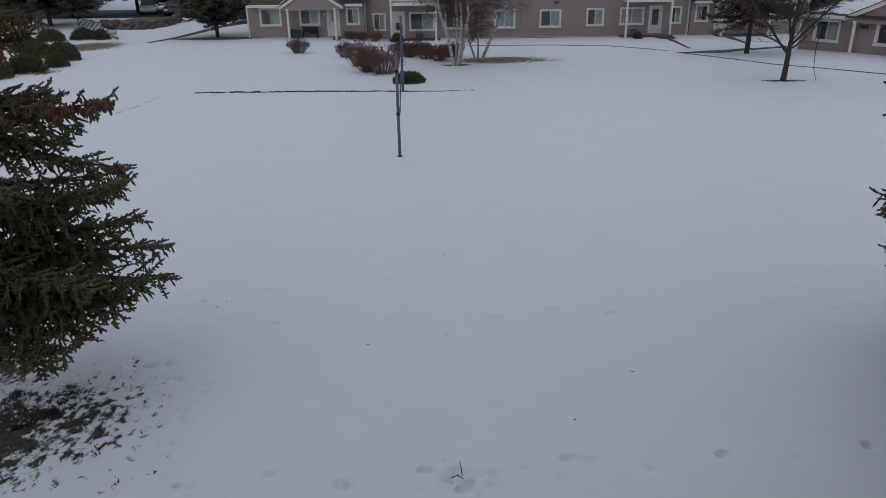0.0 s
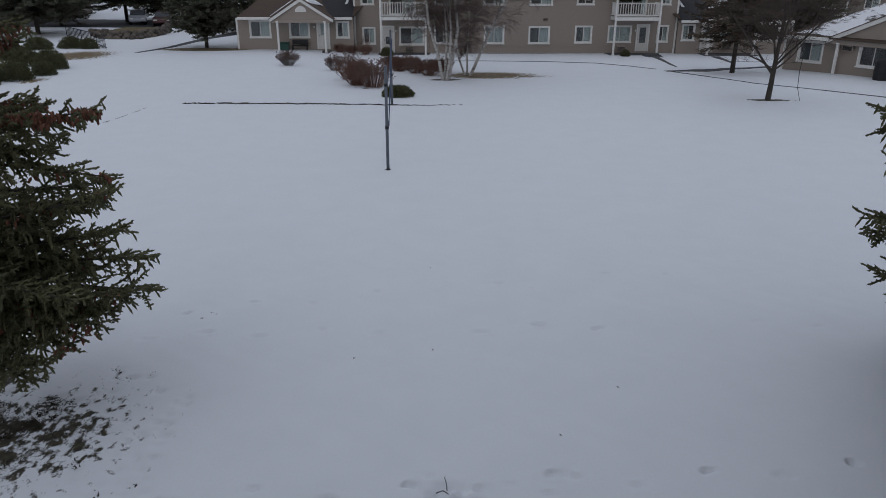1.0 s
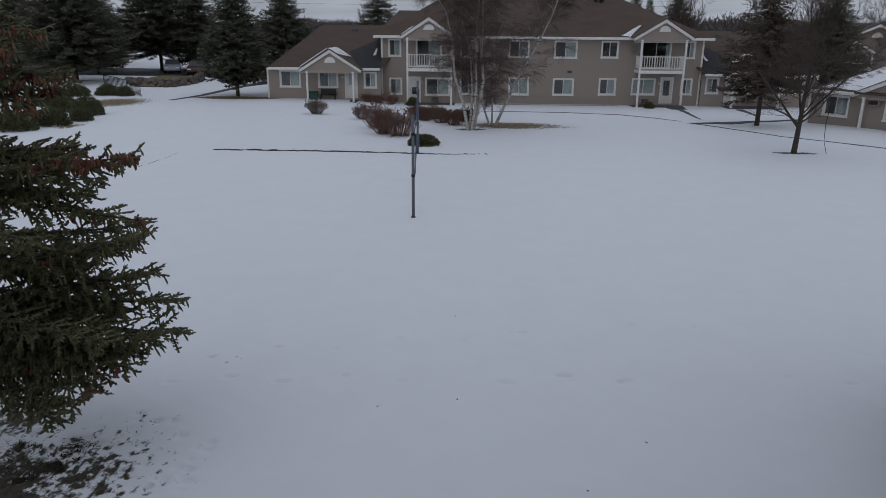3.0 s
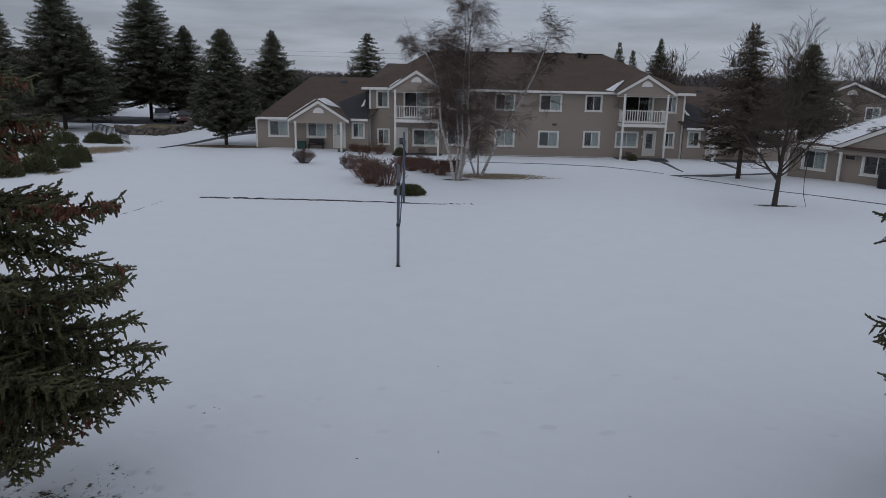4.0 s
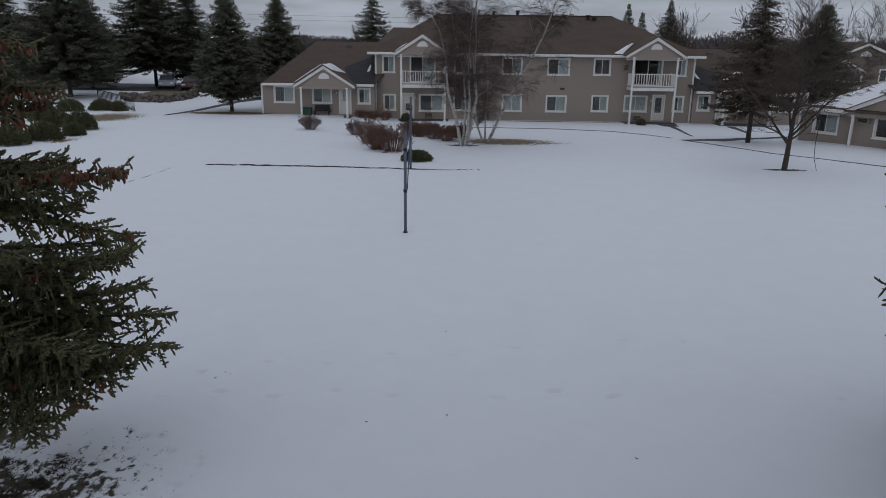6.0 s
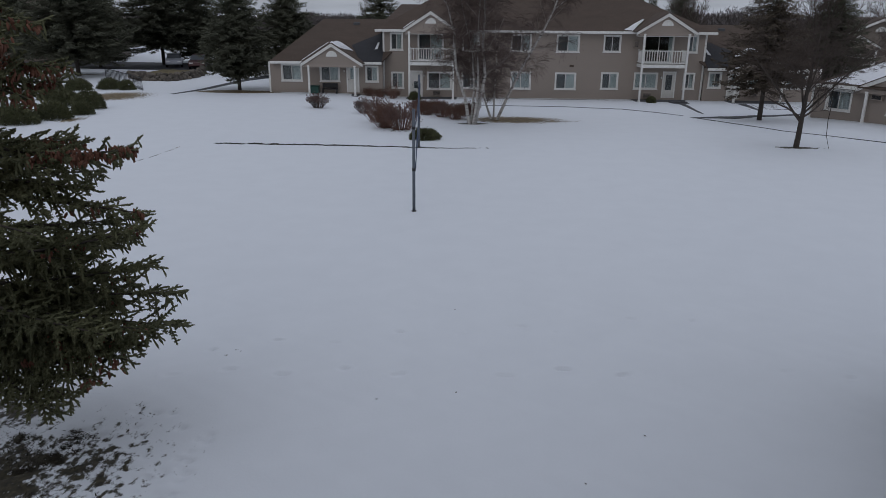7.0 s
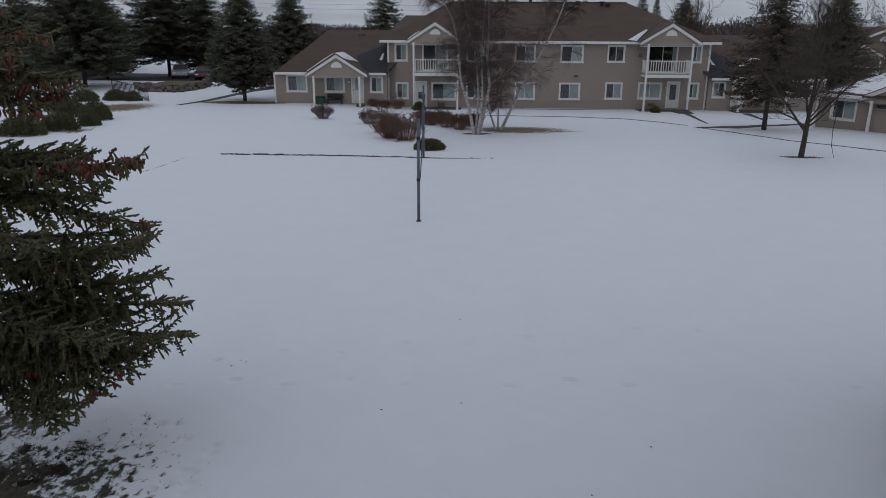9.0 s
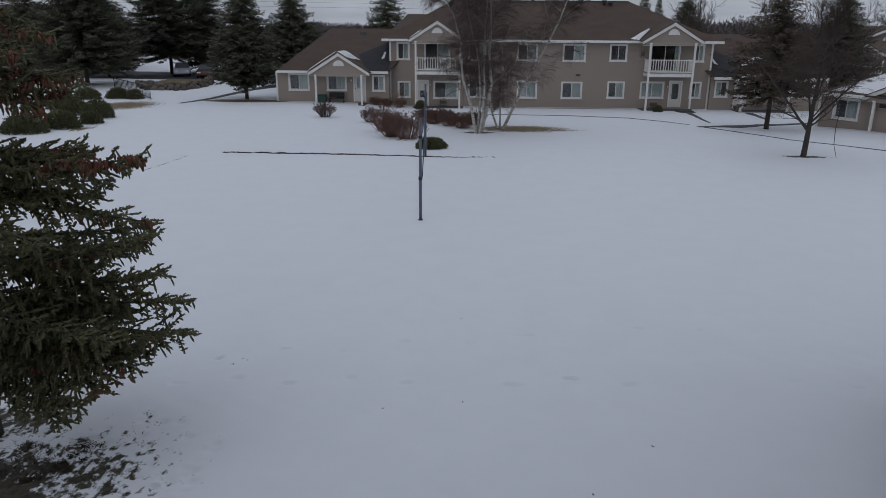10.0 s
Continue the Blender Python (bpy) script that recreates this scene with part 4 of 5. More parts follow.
def near_spruce(x, y, boughs, height, seed, label, cones=()):
    """A spruce close by: trunk, boughs with flat fans of side branches, each shoot clothed in needles.
    boughs: height of the tip, length, heading in degrees, height of the root above the tip, sag."""
    rng, nr = random.Random(seed), np.random.default_rng(seed)
    t = thing("spruce_tree", Matrix.Translation((x, y, ground_z(x, y))), label, "tree")
    part("trunk", Shape().tube([(0, 0, -0.1), (0.02, 0, height * 0.4), (0, 0.02, height)], [0.19, 0.13, 0.02], 10), M_BARK, t, "dark scaly spruce trunk", True)
    for bi, (ztip, length, head, rise, sag) in enumerate(boughs):
        h = radians(head)
        out, side = Vector((math.cos(h), math.sin(h), 0)), Vector((-math.sin(h), math.cos(h), 0))
        stem, starts, dirs, lens = Shape(), [], [], []

        def spine(k):
            return out * (length * k) + Vector((0, 0, ztip + rise * (1 - k) - sag * math.sin(math.pi * min(1, k)))) + side * (0.06 * math.sin(6 * k + bi))
        pts = [spine(k / 10) for k in range(11)]
        stem.tube(pts, [0.026 * (1 - 0.8 * k / 10) + 0.004 for k in range(11)], 5)

        def shoot(p, d, ln):
            starts.append(p)
            dirs.append(d.normalized())
            lens.append(ln)
        m = max(6, int(length / 0.14))
        for i in range(m):
            k = 0.2 + 0.8 * (i + rng.random() * 0.6) / m
            p = spine(k)
            fwd = (spine(k + 0.03) - spine(k - 0.03)).normalized()
            for sgn in (-1, 1):
                reach = 0.16 + (0.24 + 0.15 * length) * max(0.0, 1.0 - k) ** 0.7 * rng.uniform(0.5, 1.15)
                d = (fwd * rng.uniform(0.55, 1.0) + side * sgn * rng.uniform(0.4, 1.1) + Vector((0, 0, rng.uniform(-0.75, 0.4)))).normalized()
                curl = rng.uniform(-0.1, 0.28) * reach
                q = [p + d * (reach * j / 3) + Vector((0, 0, curl * (j / 3) ** 2)) for j in range(4)]
                stem.tube(q, [0.007, 0.005, 0.004, 0.003], 3, cap=False)
                lat = d.cross(Vector((rng.uniform(-0.25, 0.25), rng.uniform(-0.25, 0.25), 1))).normalized()
                n2 = max(3, int(reach / 0.044))
                for j in range(n2):
                    f = (j + 0.5) / n2
                    a = min(2, int(f * 3))
                    pp = q[a].lerp(q[a + 1], f * 3 - a)
                    for s2 in (-1, 1):
                        if rng.random() < 0.16:
                            continue
                        shoot(pp, d * rng.uniform(0.6, 1.0) + lat * (s2 * rng.uniform(0.6, 1.2)) + Vector((0, 0, rng.uniform(-0.6, 0.9))), rng.uniform(0.036, 0.068) * (1.2 - 0.35 * f))
                    if rng.random() < 0.14:      # shoots that hang below
                        shoot(pp, d * 0.35 + Vector((rng.uniform(-0.3, 0.3), rng.uniform(-0.3, 0.3), -1)), rng.uniform(0.08, 0.2))
                for j in range(3):
                    shoot(q[j], q[j + 1] - q[j], (q[j + 1] - q[j]).length * 1.1)
                shoot(q[3], d + Vector((rng.uniform(-0.2, 0.2), rng.uniform(-0.2, 0.2), rng.uniform(-0.1, 0.5))), rng.uniform(0.04, 0.07))
            shoot(p, fwd, length / m * 0.95)
        shoot(spine(1.0), spine(1.0) - spine(0.95), 0.07)
        b = part("bough", stem, M_BARK, t)
        V = needles_at([tuple(v) for v in starts], [tuple(v) for v in dirs], lens, nr)
        mesh_of_triangles("foliage", V, M_NEARNEEDLE, b, "dark green spruce needles")
        if bi in cones:
            cs = Shape()
            for c in range(cones[bi]):
                k = rng.uniform(0.55, 1.0)
                mid = spine(k) + side * (rng.uniform(-0.4, 0.4) * (1.2 - k)) + Vector((0, 0, rng.uniform(-0.07, 0.03)))
                for q in range(rng.randrange(3, 7)):
                    p = mid + Vector((rng.uniform(-0.07, 0.07), rng.uniform(-0.07, 0.07), rng.uniform(-0.03, 0.05)))
                    ax = Vector((rng.uniform(-0.6, 0.6), rng.uniform(-0.6, 0.6), -1)).normalized()
                    L = rng.uniform(0.06, 0.10)
                    cs.tube([p, p + ax * L * 0.3, p + ax * L * 0.7, p + ax * L], [0.008, 0.017, 0.015, 0.005], 6)
            tagged(part("cone_mass", cs, M_CONE, b, "clusters of hanging brown cones"), kind="stuff")
    return t


# boughs that reach into the open: height of the tip, length, heading, rise of the root, sag
LEFT_BOUGHS = [(4.01, 1.75, 23, 0.2, 0.10), (3.96, 2.62, 2, 0.25, 0.14), (3.13, 2.66, 2, 0.5, 0.02), (3.06, 2.82, -6, -0.45, 0.12), (2.58, 2.88, -4, -0.35, 0.12), (2.2, 3.12, -2, 0.0, 0.12), (1.85, 3.3, -7, 0.25, 0.08),
               (1.82, 2.95, -11, 0.3, 0.05), (1.65, 2.85, -14, 0.35, 0.08), (1.55, 2.8, -18, 0.35, 0.05), (1.45, 2.55, -20, 0.35, 0.05), (1.32, 2.55, -22, 0.35, 0.02), (1.12, 2.35, -26, 0.4, 0.0), (0.95, 2.1, -31, 0.4, -0.05),
               (4.95, 1.95, 3, 0.3, 0.06), (4.62, 1.65, -10, 0.45, 0.0), (5.45, 1.7, 3, 0.3, 0.05), (5.95, 1.5, -6, 0.3, 0.05), (4.75, 1.75, 16, 0.3, 0.1), (5.25, 1.6, -14, 0.3, 0.05)]
REACH = [(0.9, 1.9), (1.1, 2.2), (1.4, 2.5), (1.8, 2.95), (2.2, 2.95), (2.6, 2.65), (3.1, 2.45), (3.6, 2.1), (4.0, 2.2), (4.5, 1.5), (5.0, 1.6), (6.2, 1.3)]
_r = random.Random(77)
FILL_BOUGHS = []
for k in range(38):
    z = 1.0 + 4.9 * (k + 0.5) / 38
    if 2.85 < z < 3.1 or 4.0 < z < 4.75 or (z > 4.75 and k % 2):       # open tiers in the crown
        continue
    FILL_BOUGHS.append((z, float(np.interp(z, *zip(*REACH))) * _r.uniform(0.72, 0.98), -30 + (k * 37) % 84, _r.uniform(-0.1, 0.45), _r.uniform(0.0, 0.14)))
near_spruce(-6.75, 8.5, LEFT_BOUGHS + FILL_BOUGHS, 8.2, 5, "tall dark green spruce with brown cones, close by",
            {0: 8, 1: 55, 2: 4, 3: 5, 7: 3, 8: 10, 9: 12, 10: 6, 11: 5, 14: 26, 15: 20, 16: 24, 17: 20, 18: 16, 19: 20, 24: 4, 26: 4, 28: 5, 40: 6, 41: 8, 42: 16, 43: 18, 44: 18, 45: 18, 46: 18})
RIGHT_BOUGHS = [(4.0, 2.32, 180, 0.35, 0.08), (3.75, 2.22, 176, 0.35, 0.08), (3.4, 2.16, 184, 0.3, 0.08), (2.70, 2.36, 184, 0.2, 0.08), (2.45, 2.1, 180, 0.2, 0.08), (2.0, 2.12, 190, 0.1, 0.08), (5.1, 1.7, 180, 0.3, 0.1)] \
    + [(0.9 + 0.3 * k, 1.4, 120 + (k * 67) % 130, 0.3, 0.05) for k in range(12)]


def crown_triangles(rng, height, radius, clear, dense, spire=1.0, leaf=0.44):
    """Drooping sprays in whorls, ragged at the edge, ending in a pointed leader."""
    V = []
    z = height * clear
    while z < height:
        f = (z - height * clear) / (height * (1 - clear))
        reach = radius * ((1 - f) ** spire) * (0.6 + 0.4 * min(1, f * 6)) + 0.06
        n = max(4, int((7 + 6 * (1 - f)) * dense))
        a0 = rng.random() * 6.28
        for b in range(n):
            a = a0 + 6.283 * b / n + rng.uniform(-0.3, 0.3)
            L = reach * rng.uniform(0.6, 1.08)
            o = Vector((math.cos(a), math.sin(a), 0))
            sd = Vector((-o.y, o.x, 0))
            m = max(1, int(L / (0.34 * leaf)))
            lift, dz = rng.uniform(-0.16, 0.2), rng.uniform(-0.3, 0.3) * (1 - 0.6 * f)
            rise = 1.6 * smoothstep(0.8, 1.0, f)
            for i in range(m):
                k = (i + 0.7) / m
                p = o * (L * k) + Vector((0, 0, z + dz + L * (0.06 * k - 0.40 * k * k + 0.30 * k ** 4 + lift * k)))
                for q in range(6):
                    d = (o * rng.uniform(0.3, 1.0) + sd * rng.uniform(-1, 1) + Vector((0, 0, rng.uniform(-0.55, 0.35) + rise))).normalized()
                    ln, wd = leaf * rng.uniform(0.4, 0.85) * (1.1 - 0.4 * f), leaf * rng.uniform(0.10, 0.17) * (1.1 - 0.4 * f)
                    sv = d.cross(Vector((rng.uniform(-0.8, 0.8), rng.uniform(-0.8, 0.8), 1))).normalized() * wd
                    c = p + sd * (rng.uniform(-0.5, 0.5) * leaf) + Vector((0, 0, rng.uniform(-0.2, 0.2) * leaf))
                    V += [c - sv, c + sv, c + d * ln]
        z += (0.14 + 0.15 * (1 - f)) * rng.uniform(0.8, 1.2) / dense ** 0.5
    return np.array([tuple(v) for v in V])


def conifer(x, y, height, radius, seed, label, clear=0.12, dense=1.0, mat=None, spire=1.0, leaf=0.44):
    """A spruce further off: trunk and a crown of drooping sprays."""
    rng = random.Random(seed)
    t = thing("conifer", Matrix.Translation((x, y, ground_z(x, y))), label, "tree", "conifers round the lawn")
    part("trunk", Shape().tube([(0, 0, -0.2), (0, 0, height * 0.5), (0, 0, height * 0.97)], [0.02 * radius + 0.08, 0.08, 0.012], 8), M_BARK, t, smooth=True)
    mesh_of_triangles("crown", crown_triangles(rng, height, radius, clear, dense, spire, leaf), mat or M_NEEDLE, t, "drooping dark green needle sprays", "")
    return t


right_spruce = near_spruce(7.7, 8.5, RIGHT_BOUGHS, 8.0, 9, "dark green spruce at the edge of the lawn", {0: 2})
inner = mesh_of_triangles("crown", crown_triangles(random.Random(12), 8.0, 1.75, 0.02, 1.5, 0.45, 0.4), M_NEARNEEDLE, right_spruce, "inner needle sprays", "")
inner.location.x = 0.55
# unseen spruce, added right of the view to darken the near snow
shade_spruce = thing("spruce_tree", Matrix.Translation((7.5, 5.2, 0)), "unseen spruce added to shade the near snow", "tree")
part("trunk", Shape().tube([(0, 0, -0.1), (0.02, 0, 4.0), (0, 0, 9.2)], [0.2, 0.13, 0.02], 10), M_BARK, shade_spruce, smooth=True)
mesh_of_triangles("crown", crown_triangles(random.Random(14), 9.4, 2.6, 0.02, 1.3, 0.5, 0.5), M_NEARNEEDLE, shade_spruce, "drooping needle sprays", "")
conifer(-37.5, 69.5, 13.6, 6.9, 31, "large dark spruce behind the railing", 0.14, 1.35, spire=0.85)
conifer(-40.8, 80.5, 10.5, 4.8, 36, "dark spruce between two larger ones", 0.1, 1.2, spire=0.75)
conifer(-35.8, 85.8, 15.8, 7.0, 32, "large dark spruce by the car park", 0.14, 1.3, spire=0.8)
conifer(-32.9, 90.0, 10.9, 5.8, 33, "dark spruce behind the stone bank", 0.10, 1.2, spire=0.75)
conifer(-18.3, 58.2, 9.0, 3.5, 34, "dark spruce beside the driveway", 0.15, 1.5, spire=0.62, leaf=0.42)
conifer(-18.4, 75.0, 9.8, 5.4, 35, "dark spruce behind the wing", 0.08, 1.2, spire=0.85)
conifer(-9.8, 85.0, 10.3, 3.8, 37, "ragged spruce rising behind the roofs", 0.35, 0.85, spire=0.7)
conifer(17.7, 43.5, 9.1, 3.5, 38, "sparse brownish spruce beside the path", 0.22, 0.9, M_LARCH, spire=0.9, leaf=0.42)
conifer(33.2, 68.0, 9.5, 4.6, 39, "dense spruce beside the far house", 0.1, 1.2, spire=0.65)
conifer(20.4, 90.0, 10.3, 3.6, 40, "slim spruce behind the roof", 0.1)
conifer(22.6, 92.0, 9.4, 3.0, 41, "slim spruce behind the roof", 0.1)
conifer(25.4, 90.0, 10.8, 4.6, 42, "spruce behind the roof", 0.1)
conifer(-49.0, 79.5, 12.2, 4.8, 43, "dark spruce at the edge of the grounds", 0.12)


def grow(bark, limbs, twigs, p, d, length, r, level, rng, cfg, bends=None):
    """One limb and, from it, its smaller ones. cfg: upward pull, spread, children per level, length of children, droop of the ends."""
    up, spread, kids, shorter, sag, *fine = cfg
    thin = fine[0] if fine else 0.0036
    n = (7, 5, 4, 3, 3)[level]
    pts, rad = [p.copy()], [r]
    d = d.normalized()
    if bends:                       # a stem with known bends
        n = len(bends)
        for i, (bx, bz) in enumerate(bends):
            pts.append(Vector((bx, p.y + 0.05 * (i + 1) * math.sin(9 * p.x + i), bz)))
            rad.append(max(thin, r * (1 - 0.85 * (i + 1) / n)))
    for i in range(0 if bends else n):
        d = (d + Vector((rng.uniform(-1, 1), rng.uniform(-1, 1), rng.uniform(-1, 1))) * (0.07 if level == 0 else 0.16) + Vector((0, 0, (0.02 if level == 0 else up * 0.14) if level < 2 else 0.05 - sag * 0.3 * (i + 1) / n))).normalized()
        p = p + d * (length / n)
        pts.append(p.copy())
        rad.append(max(thin, r * (1 - (0.8 if level == 0 else 0.6) * (i + 1) / n)))
    (bark if level == 0 else (limbs if r > 0.014 else twigs)).tube(pts, rad, 8 if level == 0 else (5 if r > 0.03 else 3), cap=False)
    if level >= len(kids):
        return
    count = kids[level] if level or not bends else max(5, int(kids[0] * (length / 9.0) ** 1.5))
    for c in range(count):
        k = (0.22 if level == 0 else 0.2) + (0.78 if level == 0 else 0.8) * (c + rng.random()) / count
        i = min(n - 1, int(k * n))
        q = pts[i].lerp(pts[i + 1], k * n - i)
        a = rng.random() * 6.283
        here = (pts[i + 1] - pts[i]).normalized()
        ax = here.cross(Vector((math.cos(a), math.sin(a), 0.2))).normalized()
        nd = Matrix.Rotation(spread * rng.uniform(0.6, 1.25), 3, ax) @ here
        taper = 1.0 if level else (1.25 - 0.75 * k)
        grow(bark, limbs, twigs, q, nd, length * shorter[level] * rng.uniform(0.65, 1.2) * taper, max(thin, rad[i] * rng.uniform(0.3, 0.45)), level + 1, rng, cfg)


def bare_tree(name, x, y, label, trunks, seed, cfg, bark, limb_mat, twig_mat, group=""):
    rng = random.Random(seed)
    t = thing(name, Matrix.Translation((x, y, ground_z(x, y))), label, "tree", group)
    twigs, limbs = Shape(), Shape()
    for (bx, by, *bz), d, length, r, *bends in trunks:
        w = Shape()
        grow(w, limbs, twigs, Vector((bx, by, bz[0] if bz else -0.12)), Vector(d), length, r, 0, rng, cfg, bends)
        part("trunk", w, bark, t, smooth=True)
    tagged(part("limb_mass", limbs, limb_mat, t, "branching leafless limbs", True), kind="stuff")
    tagged(part("crown", twigs, twig_mat, t, "fine leafless twigs"), kind="stuff")
    return t


# clump of birches: white stems that lean apart, fine hanging twigs
BIRCH = (0.10, 0.9, (26, 13, 14), (0.24, 0.55, 0.6), 1.3, 0.0040)
UP = (0, 0, 1)
bare_tree("birch_clump", 0.45, 39.9, "leafless clump of white-barked birches on melted grass",
          [((-0.15, -0.1), UP, 7.6, 0.10, (-0.45, 1.4), (-0.97, 3.0), (-1.1, 4.9), (-1.5, 6.3), (-1.95, 7.0), (-2.75, 7.5)),
           ((0.1, 0.1), UP, 10.2, 0.115, (0.4, 1.4), (0.63, 2.65), (0.46, 4.3), (0.52, 5.7), (0.46, 7.2), (0.6, 8.8), (0.75, 10.2)),
           ((-0.1, 0.25), UP, 7.8, 0.075, (0.05, 2.0), (-0.1, 3.9), (-0.65, 6.0), (-0.9, 7.6)),
           ((0.0, -0.15), UP, 9.2, 0.085, (0.2, 1.2), (0.25, 2.5), (0.15, 4.5), (0.3, 7.0), (0.2, 9.2))],
          51, BIRCH, M_BIRCH, M_BIRCHLIMB, M_BIRCHTWIG, group="birches")
bare_tree("birch_clump", 1.75, 42.2, "leafless leaning birch with white bark",
          [((-0.15, 0), UP, 4.6, 0.075, (-0.55, 1.0), (-0.75, 2.3), (-0.8, 4.5)),
           ((-0.05, 0.1), UP, 5.5, 0.065, (-0.05, 1.3), (0.05, 3.2), (-0.1, 5.5)),
           ((0.1, -0.05), UP, 8.6, 0.10, (0.65, 1.15), (1.5, 3.0), (2.5, 4.8), (3.1, 6.1), (3.5, 7.3), (3.95, 9.0)),
           ((3.1, -0.05, 6.1), UP, 2.2, 0.035, (3.8, 6.7), (4.5, 7.2))],
          52, BIRCH, M_BIRCH, M_BIRCHLIMB, M_BIRCHTWIG, group="birches")
# spreading bare tree on the lawn and its companions
lawn_tree = bare_tree("bare_tree", 15.05, 32.5, "leafless spreading tree with a dark trunk on the snowy lawn",
                      [((0, 0), (0.05, 0.0, 1), 5.2, 0.13), ((0.03, 0, 1.15), (-0.8, 0.1, 0.85), 4.7, 0.06), ((0.05, 0, 1.5), (0.85, -0.2, 0.95), 4.8, 0.052), ((0.06, 0, 1.7), (0.2, 0.8, 1.1), 3.8, 0.05), ((0.06, 0, 1.6), (-0.25, -0.7, 1.1), 3.6, 0.05)],
                      61, (0.15, 0.95, (15, 7, 6, 3), (0.40, 0.52, 0.52, 0.5), 0.15), M_BARK, M_LIMB, M_TWIG)
part("hanging_branch", Shape().tube([(0.9, -0.2, 2.6), (1.15, -0.25, 2.1), (1.1, -0.25, 1.3), (1.15, -0.25, 0.6), (1.35, -0.25, 0.02)], [0.02, 0.018, 0.016, 0.014, 0.01], 5), M_BARK, lawn_tree, smooth=True)
for k, (x, y, h) in enumerate(((29.5, 72, 11.0), (31.5, 66, 10.6), (36.5, 76, 12), (40, 62, 10.5), (24.0, 80, 9.5), (48, 84, 12), (27.5, 96, 9.5), (-13.0, 100, 8), (30, 100, 9), (53, 70, 11))):
    bare_tree("bare_tree", x, y, "leafless tree standing behind the houses", [((0, 0), (0.03, 0, 1), h * 0.8, 0.13), ((0.1, 0), (-0.15, 0.1, 1), h * 0.7, 0.1)],
              70 + k, (0.45, 0.6, (12, 6, 5), (0.5, 0.5, 0.5), -0.1, 0.013), M_BARK, M_TWIG, M_TWIG, group="bare trees behind the houses")


# ---- shrubs ----
def evergreen(x, y, rx, ry, h, seed, label, mat=None):
    rng = random.Random(seed)
    t = thing("evergreen_bush", Matrix.Translation((x, y, ground_z(x, y))), label, "bush", "clipped evergreen bushes")
    st = Shape()
    for k in range(9):
        a = rng.random() * 6.28
        st.tube([(0, 0, -0.05), (rx * 0.35 * math.cos(a), ry * 0.35 * math.sin(a), h * 0.3), (rx * 0.7 * math.cos(a), ry * 0.7 * math.sin(a), h * 0.62)], [0.03, 0.02, 0.008], 4, cap=False)
    part("stem_mass", st, M_BARK, t)
    V = []
    for k in range(int(5200 * max(0.4, rx * ry))):
        u, a = rng.random(), rng.random() * 6.28
        r = (1 - u ** 2.2) ** 0.5
        lump = 1 + 0.16 * noise.noise((3 * math.cos(a), 3 * math.sin(a), 3 * u + seed))
        dd = (rng.uniform(0.75, 1.0) if k % 3 else rng.uniform(0.3, 0.78)) * lump
        p = Vector((rx * r * math.cos(a) * dd, ry * r * math.sin(a) * dd, h * u * dd))
        d = (Vector((math.cos(a) * r, math.sin(a) * r, 0.5 + u)) + Vector((rng.uniform(-0.6, 0.6), rng.uniform(-0.6, 0.6), rng.uniform(-0.4, 0.4)))).normalized()
        ln, wd = rng.uniform(0.07, 0.16), rng.uniform(0.018, 0.04)
        sv = d.cross(Vector((rng.uniform(-1, 1), rng.uniform(-1, 1), rng.uniform(-1, 1)))).normalized() * wd
        c, e = p + d * ln * 0.45, p + d * ln
        V += [p, c + sv, e, p, e, c - sv]
    mesh_of_triangles("foliage", np.array([tuple(v) for v in V]), mat or M_YEW, t, "dense dark green sprigs", "")
    return t


EVERGREENS = ((-23.6, 36.8, 1.2, 0.9, 1.0), (-22.8, 38.9, 1.0, 0.9, 0.95), (-22.2, 41.0, 0.6, 0.6, 0.7), (-23.4, 44.0, 1.0, 0.9, 1.1), (-25.7, 45.6, 1.1, 0.8, 0.9),
              (-28.3, 49.0, 1.3, 0.9, 0.95), (-26.0, 35.6, 1.0, 0.9, 0.9), (-28.7, 57.6, 1.0, 0.7, 0.85), (-27.1, 57.2, 0.65, 0.5, 0.75), (-30.6, 56.4, 1.1, 0.7, 0.9))
for k, (x, y, rx, ry, h) in enumerate(EVERGREENS):
    evergreen(x, y, rx, ry, h, 90 + k, "low rounded dark evergreen bush in the snow")
evergreen(-1.88, 33.6, 0.72, 0.6, 0.46, 120, "small olive-green bush behind the net post")
evergreen(14.25, 55.6, 0.32, 0.32, 0.42, 121, "small dark round bush at the porch")


